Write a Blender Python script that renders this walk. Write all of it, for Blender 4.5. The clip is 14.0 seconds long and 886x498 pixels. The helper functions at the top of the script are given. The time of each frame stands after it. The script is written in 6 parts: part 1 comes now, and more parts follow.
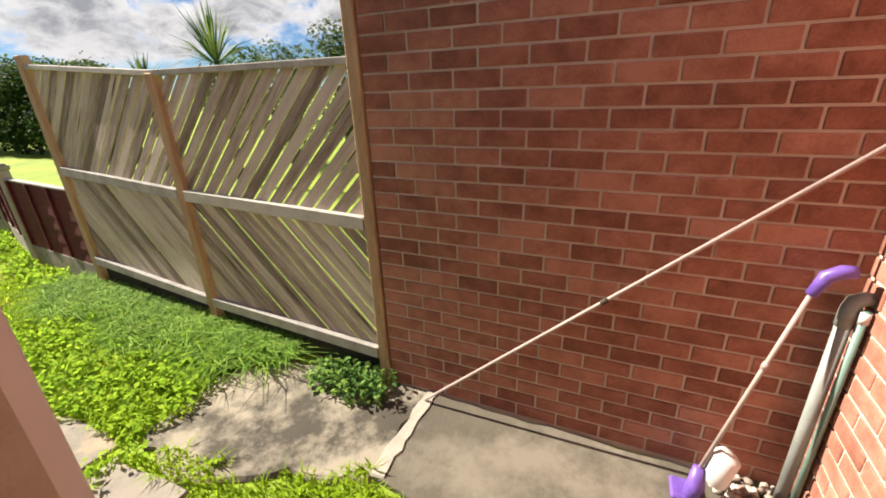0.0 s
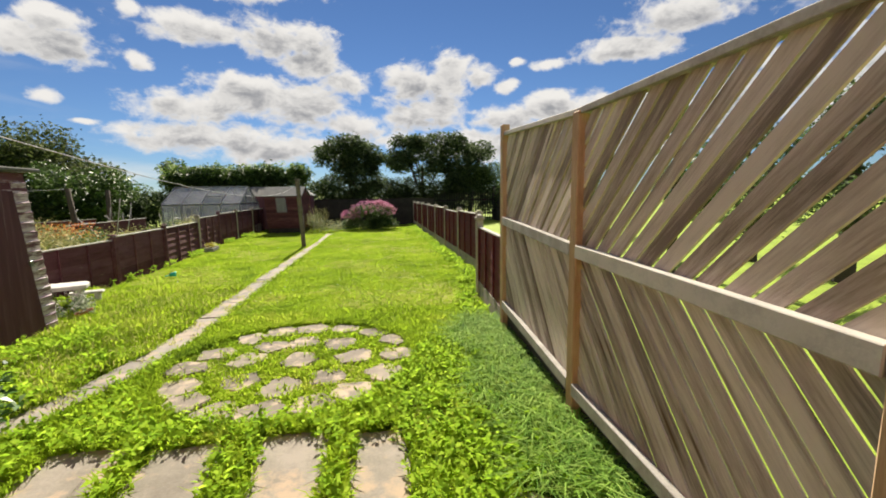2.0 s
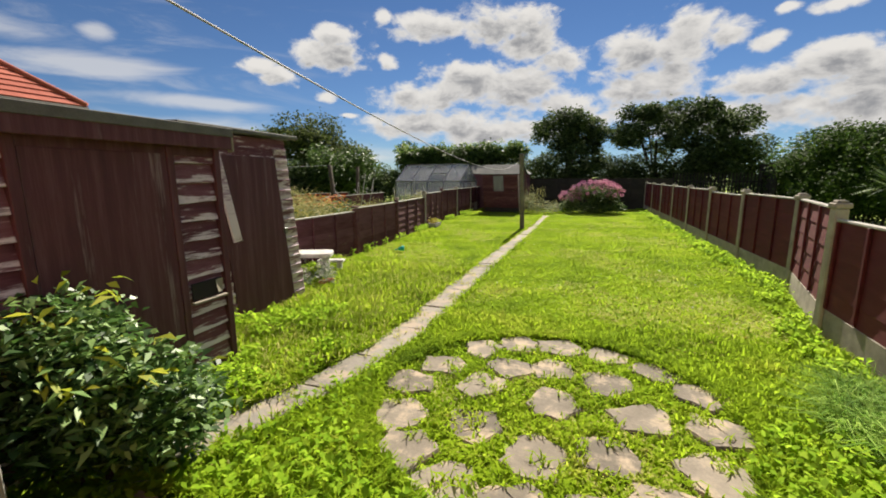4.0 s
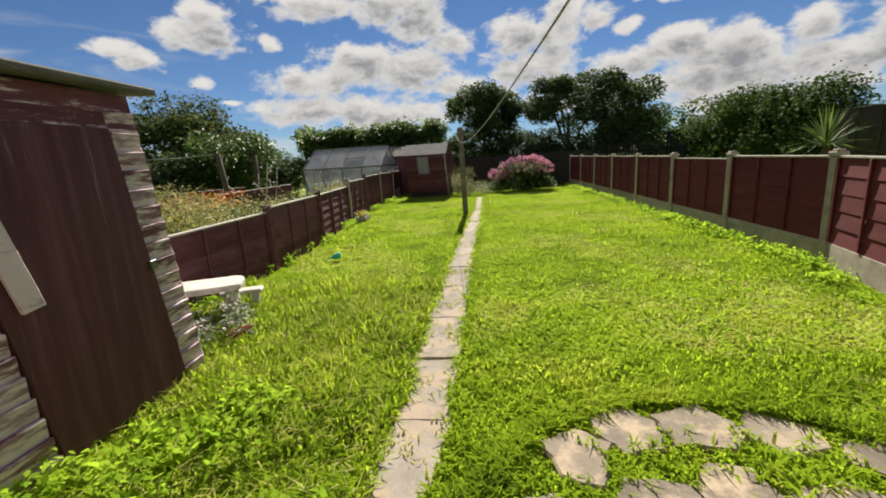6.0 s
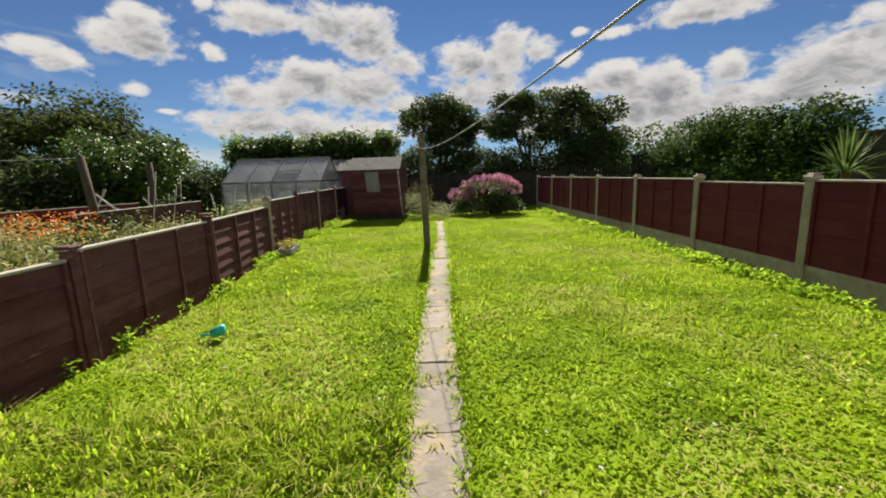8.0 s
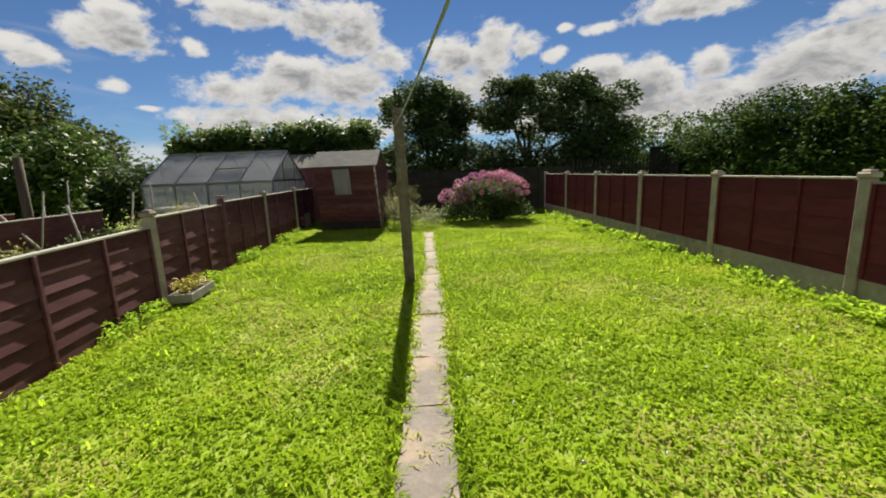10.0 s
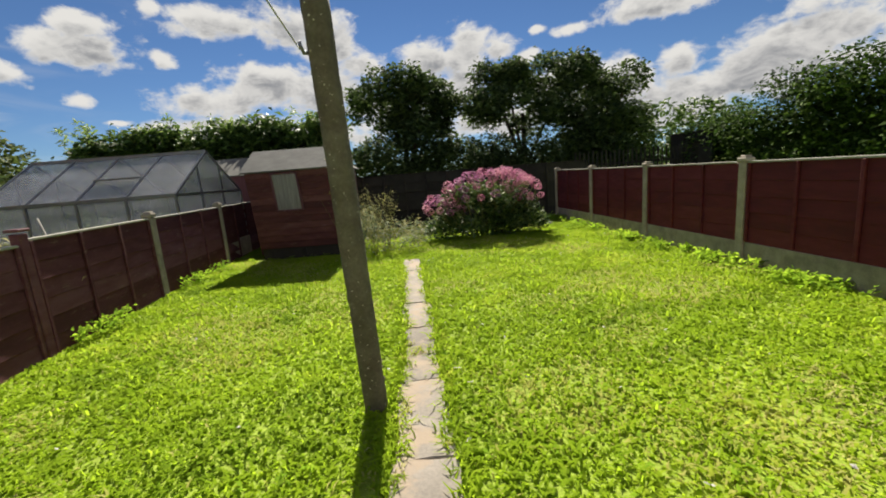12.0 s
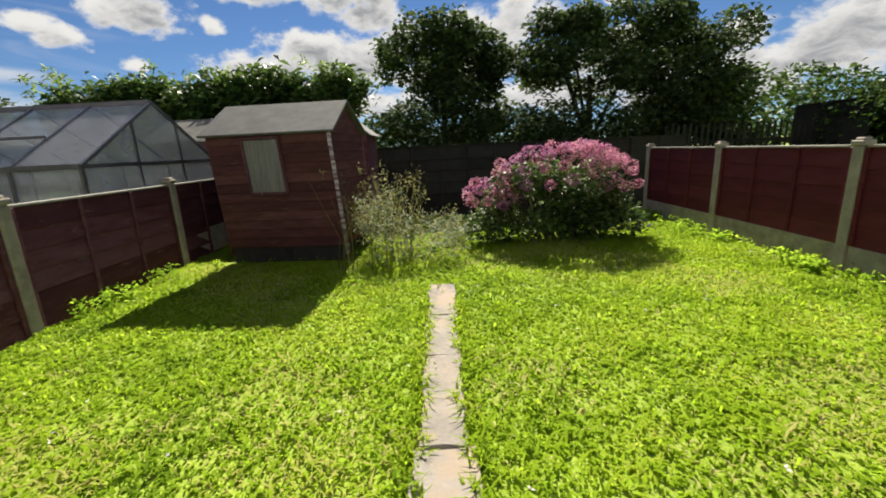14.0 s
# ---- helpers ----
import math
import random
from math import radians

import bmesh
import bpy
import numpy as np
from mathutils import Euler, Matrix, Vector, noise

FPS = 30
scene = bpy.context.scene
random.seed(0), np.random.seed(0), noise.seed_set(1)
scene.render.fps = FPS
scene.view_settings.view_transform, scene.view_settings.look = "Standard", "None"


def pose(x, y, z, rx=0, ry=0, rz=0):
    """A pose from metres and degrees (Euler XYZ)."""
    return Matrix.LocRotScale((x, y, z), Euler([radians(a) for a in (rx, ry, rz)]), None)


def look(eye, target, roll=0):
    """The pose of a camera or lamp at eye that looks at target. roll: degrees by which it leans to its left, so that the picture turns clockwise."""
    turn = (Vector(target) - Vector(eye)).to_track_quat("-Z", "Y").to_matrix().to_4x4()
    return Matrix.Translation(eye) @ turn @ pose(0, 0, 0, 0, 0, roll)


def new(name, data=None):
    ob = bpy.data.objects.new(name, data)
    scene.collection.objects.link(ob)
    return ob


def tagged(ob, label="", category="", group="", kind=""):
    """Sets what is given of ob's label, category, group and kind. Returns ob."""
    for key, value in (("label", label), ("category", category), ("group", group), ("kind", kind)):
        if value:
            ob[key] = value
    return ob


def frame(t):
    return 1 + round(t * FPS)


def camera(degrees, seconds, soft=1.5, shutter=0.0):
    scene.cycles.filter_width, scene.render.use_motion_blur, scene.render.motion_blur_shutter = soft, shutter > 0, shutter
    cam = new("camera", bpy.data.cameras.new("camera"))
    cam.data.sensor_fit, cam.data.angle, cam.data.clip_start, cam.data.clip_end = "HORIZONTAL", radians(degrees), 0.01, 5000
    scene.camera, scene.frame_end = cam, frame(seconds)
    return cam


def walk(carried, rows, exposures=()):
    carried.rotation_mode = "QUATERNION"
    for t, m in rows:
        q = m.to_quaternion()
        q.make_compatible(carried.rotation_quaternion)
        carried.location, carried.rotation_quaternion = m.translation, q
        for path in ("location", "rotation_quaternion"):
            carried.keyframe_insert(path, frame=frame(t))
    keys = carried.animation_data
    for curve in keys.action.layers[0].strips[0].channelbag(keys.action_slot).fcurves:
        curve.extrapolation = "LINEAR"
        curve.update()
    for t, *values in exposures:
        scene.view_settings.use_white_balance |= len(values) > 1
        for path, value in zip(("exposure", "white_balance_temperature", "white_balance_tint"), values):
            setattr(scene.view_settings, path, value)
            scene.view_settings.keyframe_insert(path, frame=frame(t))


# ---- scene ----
cam = camera(94.2, 14.0, 1.9)
PATH = [
    (0, (0.03, -0.123, 1.917), (1.717, 0.651, 1.173), -2.2),
    (0.5, (0.209, -0.076, 1.793), (1.75, 1.024, 1.149), -2.3),
    (1, (0.397, 0.083, 1.675), (1.687, 1.538, 1.206), -1.6),
    (1.5, (0.641, 0.303, 1.557), (1.434, 2.111, 1.236), -1.6),
    (2, (0.787, 0.535, 1.567), (1.107, 2.491, 1.301), -0.9),
    (2.5, (0.734, 0.965, 1.538), (0.622, 2.938, 1.231), 0.1),
    (3, (0.585, 1.407, 1.476), (0.073, 3.311, 1.143), -0.1),
    (3.2, (0.456, 1.546, 1.454), (-0.169, 3.415, 1.113), -0.2),
    (5.3, (-0.5, 2.884, 1.451), (-1.072, 4.769, 1.102), -1.0),
    (5.5, (-0.688, 3.12, 1.408), (-1.146, 5.034, 1.049), -1.7),
    (6, (-1.017, 3.52, 1.391), (-1.216, 5.464, 0.963), -3.6),
    (6.5, (-1.218, 4.084, 1.383), (-1.213, 6.027, 0.908), -3.2),
    (7, (-1.305, 4.692, 1.38), (-1.277, 6.64, 0.928), -1.7),
    (7.5, (-1.36, 5.315, 1.385), (-1.314, 7.277, 1.004), -1.5),
    (8, (-1.335, 5.925, 1.336), (-1.286, 7.893, 0.983), -1.8),
    (10.3, (-1.271, 9.156, 1.363), (-1.156, 11.118, 0.991), -1.9),
    (10.5, (-1.281, 9.474, 1.353), (-1.154, 11.436, 0.986), -1.5),
    (11, (-1.28, 10.219, 1.28), (-1.135, 12.182, 0.926), -0.7),
    (11.5, (-1.25, 10.925, 1.329), (-1.092, 12.891, 0.994), -2.5),
    (12, (-1.189, 11.615, 1.291), (-1.006, 13.574, 0.933), -4.5),
    (12.5, (-1.118, 12.287, 1.294), (-0.963, 14.241, 0.897), -4.8),
    (13, (-1.111, 12.927, 1.292), (-1.015, 14.88, 0.874), -4.2),
    (13.5, (-1.113, 13.581, 1.284), (-1.057, 15.533, 0.853), -3.3),
    (14, (-1.1, 14.163, 1.292), (-1.088, 16.107, 0.823), -2.6),
]
walk(cam, [(t, look(eye, target, roll)) for t, eye, target, roll in PATH], [(0.0, 1.4, 6800, 12), (0.5, 1.62, 6800, 12), (1.0, 1.8, 6800, 12), (1.6, 1.4, 6900, 10), (2.3, 1.12, 7000, 10), (3.0, 1.08, 7000, 10), (7.0, 0.98, 7000, 10), (11.0, 0.98, 7000, 9), (14.0, 1.16, 6900, 9)])

# ---- sky, sun ----
SUN_EL, SUN_AZ = radians(38.5), radians(0)  # azimuth from +y towards +x
world = bpy.data.worlds.new("world")
scene.world = world
world.use_nodes = True
wn, wl = world.node_tree.nodes, world.node_tree.links
wn.clear()


def node(tree, kind, **values):
    n = tree.nodes.new(kind)
    for k, v in values.items():
        if k in n.inputs:
            n.inputs[k].default_value = v
    return n


W = world.node_tree
sky = node(W, "ShaderNodeTexSky")
sky.sky_type = "NISHITA"
sky.sun_disc = False
sky.sun_elevation, sky.sun_rotation = SUN_EL, SUN_AZ
sky.air_density, sky.dust_density, sky.ozone_density = 0.9, 0.0, 5.0
tc = node(W, "ShaderNodeTexCoord")
sep = node(W, "ShaderNodeSeparateXYZ")
wl.new(tc.outputs["Generated"], sep.inputs[0])


def wmath(op, a, b=0.0, clamp=False):
    n = W.nodes.new("ShaderNodeMath")
    n.operation, n.use_clamp = op, clamp
    for i, v in enumerate((a, b)):
        if isinstance(v, (int, float)):
            n.inputs[i].default_value = v
        else:
            wl.new(v, n.inputs[i])
    return n.outputs[0]


up = wmath("MAXIMUM", sep.outputs[2], 0.0)
azim = wmath("ARCTAN2", sep.outputs[0], sep.outputs[1])
elev = wmath("ARCSINE", sep.outputs[2])


def wnoise(el, scale, detail, rough, warp=0.0, squash=1.6, seed=0.0):
    c = node(W, "ShaderNodeCombineXYZ")
    wl.new(azim, c.inputs[0])
    wl.new(wmath("MULTIPLY", el, squash), c.inputs[1])
    c.inputs[2].default_value = 3.7 + seed
    n = node(W, "ShaderNodeTexNoise", Scale=scale, Detail=detail, Roughness=rough, Distortion=warp)
    wl.new(c.outputs[0], n.inputs["Vector"])
    return n.outputs["Fac"]


def wstep(v, lo, hi):
    n = W.nodes.new("ShaderNodeMapRange")
    n.interpolation_type = "SMOOTHSTEP"
    n.inputs[1].default_value, n.inputs[2].default_value = lo, hi
    wl.new(v, n.inputs[0])
    return n.outputs[0]


# cumulus heaps: azimuth, elevation, half width, half height, all in degrees
CLOUDS = [(-41.3, 13.3, 2.0, 1.0), (-38.9, 12.2, 2.1, 1.1), (-35.0, 15.1, 2.3, 1.8), (-31.7, 14.8, 4.1, 2.0), (-32.3, 17.1, 3.0, 1.3), (-25.6, 14.4, 1.3, 1.1),
          (-33.4, 10.2, 1.4, 0.8), (-30.8, 8.0, 1.5, 0.4), (-22.9, 10.1, 5.5, 1.8), (-14.2, 12.1, 6.1, 2.6), (-8.7, 10.9, 6.5, 2.7), (-22.0, 7.0, 6.3, 1.8),
          (-11.9, 6.4, 10.6, 2.4), (-2.9, 9.2, 4.5, 2.1), (-19.5, 18.6, 6.9, 1.6), (-11.0, 18.6, 6.0, 2.6), (-7.7, 16.0, 4.3, 1.7), (-3.4, 14.2, 2.9, 1.4),
          (-14.5, 25.0, 10.0, 3.0), (-26.0, 19.2, 1.3, 1.2), (5.4, 14.3, 3.3, 3.2), (10.4, 15.0, 3.6, 2.6), (14.3, 15.0, 2.4, 1.7), (7.5, 10.6, 6.6, 2.4),
          (17.5, 10.0, 5.5, 1.6), (23.4, 11.1, 3.8, 2.0), (27.8, 9.1, 5.4, 2.8), (29.9, 5.2, 7.6, 2.5), (35.4, 10.5, 2.5, 2.2), (36.0, 6.5, 5.7, 3.0),
          (43.0, 8.0, 6.0, 2.6), (33.5, 16.6, 6.5, 1.3), (37.5, 19.4, 6.0, 2.4), (23.5, 15.9, 2.4, 0.7), (19.3, 16.5, 1.3, 0.6), (17.8, 13.4, 1.5, 1.0),
          (13.4, 6.5, 12.1, 2.0), (47.3, 10.0, 8.0, 3.6), (54.0, 8.0, 8.0, 3.0), (68.0, 12.0, 16.0, 6.0), (50.0, 22.0, 9.0, 4.0),
          # large heaps out of view, behind and overhead, added to brighten the shade
          (105.0, 22.0, 24.0, 12.0), (-105.0, 25.0, 26.0, 12.0), (165.0, 24.0, 34.0, 15.0), (-165.0, 24.0, 30.0, 15.0), (60.0, 58.0, 50.0, 11.0), (-80.0, 60.0, 50.0, 12.0), (170.0, 62.0, 60.0, 14.0)]
VEILS = [(-57.0, 11.3, 8.0, 1.2), (-66.0, 13.5, 8.0, 1.2), (-48.0, 8.6, 7.0, 0.8), (-57.6, 4.9, 7.6, 1.8), (-47.7, 5.3, 6.5, 1.5), (-56.4, 14.5, 1.6, 0.9), (-31.0, 3.0, 10.0, 1.5)]


def heap(el, spots):
    """1 in the middle of the nearest heap, 0 at its rim, less outside."""
    p = W.nodes.new("ShaderNodeCombineXYZ")
    wl.new(azim, p.inputs[0])
    wl.new(el, p.inputs[1])
    best = None
    for ca, ce, wa, we in spots:
        n = W.nodes.new("ShaderNodeVectorMath")
        n.operation = "MULTIPLY_ADD"
        wl.new(p.outputs[0], n.inputs[0])
        n.inputs[1].default_value = (1 / radians(wa), 1 / radians(we), 0)
        n.inputs[2].default_value = (-ca / wa, -ce / we, 0)
        ln = W.nodes.new("ShaderNodeVectorMath")
        ln.operation = "LENGTH"
        wl.new(n.outputs[0], ln.inputs[0])
        best = ln.outputs["Value"] if best is None else wmath("MINIMUM", best, ln.outputs["Value"])
    return wmath("SUBTRACT", 1.0, wmath("MINIMUM", best, 2.6))


def density(el):
    """How much cloud stands in a direction: heaps with ragged rims, broken by noise."""
    puff = wmath("ADD", wmath("MULTIPLY", wnoise(el, 9.0, 9, 0.56, 0.3), 3.0), wmath("MULTIPLY", wnoise(el, 26, 6, 0.6, 0.3, 1.5, 5.0), 2.0))
    return wmath("ADD", wmath("MULTIPLY", heap(el, CLOUDS), 1.3), wmath("SUBTRACT", puff, 2.4))


here = density(elev)
above = density(wmath("ADD", elev, radians(1.4)))
cover = wstep(here, -0.2, 0.65)
veil = wmath("MULTIPLY", wstep(wnoise(elev, 3.0, 8, 0.62, 1.2, 5.0, 9.0), 0.47, 0.72), 0.5)
streaks = wmath("ADD", heap(elev, VEILS), wmath("MULTIPLY", wmath("SUBTRACT", wnoise(elev, 4.0, 8, 0.6, 0.8, 5.0, 9.0), 0.5), 2.2))
cover = wmath("MAXIMUM", cover, wmath("MULTIPLY", wstep(streaks, -0.35, 0.75), 0.6))
cover = wmath("MAXIMUM", cover, wmath("MULTIPLY", veil, wmath("MULTIPLY", wstep(wmath("MULTIPLY", azim, -1.0), 0.35, 0.95), 0.5)))
billow = wmath("ADD", 0.3, wmath("MULTIPLY", wstep(wnoise(elev, 13.0, 8, 0.62, 0.4, 1.6, 12.0), 0.36, 0.64), 0.7))
thick = wmath("MULTIPLY", wmath("MULTIPLY", wstep(above, -0.5, 1.0), wstep(here, -0.1, 1.1)), billow)
shade = node(W, "ShaderNodeMix")
shade.data_type = "RGBA"
shade.inputs[6].default_value = (5.3, 5.35, 5.45, 1)
shade.inputs[7].default_value = (2.0, 2.12, 2.38, 1)
wl.new(thick, shade.inputs[0])
deep = node(W, "ShaderNodeMix")
deep.data_type, deep.blend_type = "RGBA", "MULTIPLY"
deep.inputs[0].default_value = 1.0
deep.inputs[7].default_value = (0.35, 0.43, 0.53, 1)
wl.new(sky.outputs[0], deep.inputs[6])
mixw = node(W, "ShaderNodeMix")
mixw.data_type = "RGBA"
wl.new(cover, mixw.inputs[0])
wl.new(deep.outputs[2], mixw.inputs[6])
wl.new(shade.outputs[2], mixw.inputs[7])
bg = node(W, "ShaderNodeBackground", Strength=0.07)
wl.new(mixw.outputs[2], bg.inputs[0])
wo = node(W, "ShaderNodeOutputWorld")
wl.new(bg.outputs[0], wo.inputs[0])

sun = new("sun", bpy.data.lights.new("sun", "SUN"))
sun.data.energy, sun.data.angle, sun.data.color = 5.0, radians(0.6), (1.0, 0.94, 0.84)
sun_from = Vector((math.sin(SUN_AZ) * math.cos(SUN_EL), math.cos(SUN_AZ) * math.cos(SUN_EL), math.sin(SUN_EL)))
sun.matrix_world = look(sun_from * 50, (0, 0, 0))

# ---- materials ----


def material(name, colors, scale=6.0, rough=0.85, bump=0.3, fine=60.0, stretch=(1, 1, 1), vary=0.0, island=0.0,
             metal=0.0, stain=None, stain_at=(0.55, 0.7), stain_scale=2.0, through_light=0.0, spec=0.3, depth=0.01,
             edge=None, knots=None, upright=False):
    """A noisy surface: colours along a ramp of two noises, bump, variation per object or per island, stains."""
    m = bpy.data.materials.new(name)
    m.use_nodes = True
    t = m.node_tree
    L = t.links
    b = t.nodes["Principled BSDF"]
    b.inputs["Metallic"].default_value = metal
    b.inputs["Specular IOR Level"].default_value = spec
    co = node(t, "ShaderNodeTexCoord")
    mp = node(t, "ShaderNodeMapping")
    mp.inputs["Scale"].default_value = stretch
    L.new(co.outputs["Object"], mp.inputs[0])
    add = node(t, "ShaderNodeVectorMath")
    add.operation = "ADD"
    info = node(t, "ShaderNodeObjectInfo")
    mul = node(t, "ShaderNodeMath")
    mul.operation = "MULTIPLY"
    mul.inputs[1].default_value = 37.0
    L.new(info.outputs["Random"], mul.inputs[0])
    L.new(mp.outputs[0], add.inputs[0])
    L.new(mul.outputs[0], add.inputs[1])
    n1 = node(t, "ShaderNodeTexNoise", Scale=scale, Detail=5.0, Roughness=0.6)
    n2 = node(t, "ShaderNodeTexNoise", Scale=fine, Detail=4.0, Roughness=0.65)
    L.new(add.outputs[0], n1.inputs["Vector"])
    L.new(add.outputs[0], n2.inputs["Vector"])
    mx = node(t, "ShaderNodeMath")
    mx.operation = "MULTIPLY_ADD"
    mx.inputs[1].default_value = 0.35
    L.new(n2.outputs["Fac"], mx.inputs[0])
    m2 = node(t, "ShaderNodeMath")
    m2.operation = "MULTIPLY"
    m2.inputs[1].default_value = 0.65
    L.new(n1.outputs["Fac"], m2.inputs[0])
    L.new(m2.outputs[0], mx.inputs[2])
    fac = mx.outputs[0]
    for amount, source in ((vary, info.outputs["Random"]), (island, node(t, "ShaderNodeNewGeometry").outputs["Random Per Island"])):
        if amount:
            a = node(t, "ShaderNodeMath")
            a.operation = "MULTIPLY_ADD"
            a.inputs[1].default_value = amount
            L.new(source, a.inputs[0])
            s = node(t, "ShaderNodeMath")
            s.operation = "SUBTRACT"
            s.inputs[1].default_value = amount / 2
            L.new(fac, s.inputs[0])
            L.new(s.outputs[0], a.inputs[2])
            fac = a.outputs[0]
    ramp = node(t, "ShaderNodeValToRGB")
    els = ramp.color_ramp.elements
    span = (0.32, 0.68)
    while len(els) < len(colors):
        els.new(0.5)
    for i, c in enumerate(colors):
        els[i].position = span[0] + (span[1] - span[0]) * i / max(1, len(colors) - 1)
        els[i].color = (*c, 1)
    L.new(fac, ramp.inputs[0])
    col = ramp.outputs[0]
    if stain:
        n3 = node(t, "ShaderNodeTexNoise", Scale=stain_scale, Detail=8.0, Roughness=0.7)
        L.new(add.outputs[0], n3.inputs["Vector"])
        r = node(t, "ShaderNodeMapRange")
        r.inputs[1].default_value, r.inputs[2].default_value = stain_at
        amount_in = n3.outputs["Fac"]
        if edge:
            # more wear towards the lower edge of a board, in its own height
            sp = node(t, "ShaderNodeSeparateXYZ")
            L.new(co.outputs["Object"], sp.inputs[0])
            low_edge = node(t, "ShaderNodeMapRange")
            low_edge.inputs[1].default_value, low_edge.inputs[2].default_value = edge[0], edge[1]
            low_edge.inputs[3].default_value, low_edge.inputs[4].default_value = 0.0, edge[2]
            L.new(sp.outputs[2], low_edge.inputs[0])
            more = node(t, "ShaderNodeMath")
            more.operation = "ADD"
            L.new(n3.outputs["Fac"], more.inputs[0])
            L.new(low_edge.outputs[0], more.inputs[1])
            amount_in = more.outputs[0]
        L.new(amount_in, r.inputs[0])
        k = node(t, "ShaderNodeMix")
        k.data_type = "RGBA"
        L.new(r.outputs[0], k.inputs[0])
        L.new(col, k.inputs[6])
        k.inputs[7].default_value = (*stain, 1)
        col = k.outputs[2]
    if knots:
        vo = node(t, "ShaderNodeTexVoronoi", Scale=knots[0])
        L.new(add.outputs[0], vo.inputs["Vector"])
        kr = node(t, "ShaderNodeMapRange")
        kr.inputs[1].default_value, kr.inputs[2].default_value = knots[1], knots[1] * 0.35
        L.new(vo.outputs["Distance"], kr.inputs[0])
        kk = node(t, "ShaderNodeMix")
        kk.data_type = "RGBA"
        L.new(kr.outputs[0], kk.inputs[0])
        L.new(col, kk.inputs[6])
        kk.inputs[7].default_value = (*knots[2], 1)
        col = kk.outputs[2]
    L.new(col, b.inputs["Base Color"])
    rr = node(t, "ShaderNodeMapRange")
    rr.inputs[3].default_value, rr.inputs[4].default_value = max(0.02, rough - 0.12), min(1, rough + 0.12)
    L.new(n2.outputs["Fac"], rr.inputs[0])
    L.new(rr.outputs[0], b.inputs["Roughness"])
    if bump:
        bp = node(t, "ShaderNodeBump", Strength=bump, Distance=depth)
        L.new(mx.outputs[0], bp.inputs["Height"])
        L.new(bp.outputs[0], b.inputs["Normal"])
    if upright:
        # leaves too thin to model curl: the gloss and scatter of a soft turf that faces the sky
        sky_up = node(t, "ShaderNodeCombineXYZ", Z=1.0)
        L.new(sky_up.outputs[0], b.inputs["Normal"])
    if through_light:
        tr = node(t, "ShaderNodeBsdfTranslucent")
        L.new(col, tr.inputs[0])
        ms = node(t, "ShaderNodeMixShader")
        ms.inputs[0].default_value = through_light
        L.new(b.outputs[0], ms.inputs[1])
        L.new(tr.outputs[0], ms.inputs[2])
        L.new(ms.outputs[0], t.nodes["Material Output"].inputs[0])
    return m


GRASS_SOIL = material("lawn_ground", [(0.158, 0.218, 0.0222), (0.228, 0.317, 0.0305), (0.297, 0.396, 0.0416)], 1.2, 0.95, 0.8, 40, depth=0.03)
BLADE = material("grass_blade", [(0.137, 0.231, 0.0189), (0.242, 0.367, 0.0231), (0.326, 0.473, 0.0284), (0.441, 0.493, 0.0735)], 0.9, 0.9, 0, 2.2, island=0.14, through_light=0.5, spec=0.03, upright=True)
DRY_BLADE = material("dry_grass_blade", [(0.297, 0.328, 0.0563), (0.391, 0.399, 0.103), (0.469, 0.454, 0.188)], 0.8, 0.9, 0, 3, island=0.15, through_light=0.3, spec=0.03, upright=True)
WEED = material("weed_leaf", [(0.162, 0.294, 0.0199), (0.257, 0.427, 0.0285), (0.37, 0.532, 0.0499)], 1.5, 0.85, 0, 8, island=0.35, through_light=0.4, spec=0.04, upright=True)
TALL = material("long_grass", [(0.12, 0.25, 0.03), (0.2, 0.37, 0.045), (0.32, 0.47, 0.09)], 1.5, 0.7, 0, 8, island=0.5, through_light=0.45, spec=0.16)
BRICK = material("red_brick", [(0.2, 0.075, 0.049), (0.34, 0.137, 0.091), (0.48, 0.222, 0.155)], 9, 0.85, 0.5, 90, vary=0.27, depth=0.004)
MORTAR = material("mortar", [(0.5, 0.4, 0.32), (0.66, 0.55, 0.46)], 8, 0.95, 0.6, 120, depth=0.004)
FENCE_NEW = material("weathered_timber", [(0.201, 0.154, 0.124), (0.367, 0.296, 0.249), (0.497, 0.414, 0.354), (0.615, 0.533, 0.459)], 6, 0.85, 0.6, 34, stretch=(4, 4, 0.3), vary=0.32, stain=(0.13, 0.09, 0.055), stain_at=(0.56, 0.76), stain_scale=2.4, depth=0.005, knots=(2.6, 0.16, (0.1, 0.055, 0.03)))
POST_WOOD = material("pine_post", [(0.3, 0.19, 0.1), (0.43, 0.29, 0.17), (0.52, 0.38, 0.24)], 5, 0.8, 0.35, 40, stretch=(3, 3, 0.35), vary=0.2, depth=0.004)
GREY_WOOD = material("grey_rail", [(0.24, 0.223, 0.197), (0.343, 0.326, 0.292), (0.446, 0.42, 0.369)], 6, 0.85, 0.4, 50, vary=0.3, stain=(0.18, 0.12, 0.08), stain_at=(0.62, 0.8), stain_scale=5, depth=0.004)
RED_FENCE = material("red_fence_paint", [(0.074, 0.00999, 0.015), (0.104, 0.014, 0.02), (0.133, 0.0239, 0.03)], 3, 0.75, 0.4, 35, stretch=(1, 1, 4), vary=0.2, stain=(0.24, 0.13, 0.11), stain_at=(0.7, 0.86), stain_scale=4, depth=0.004)
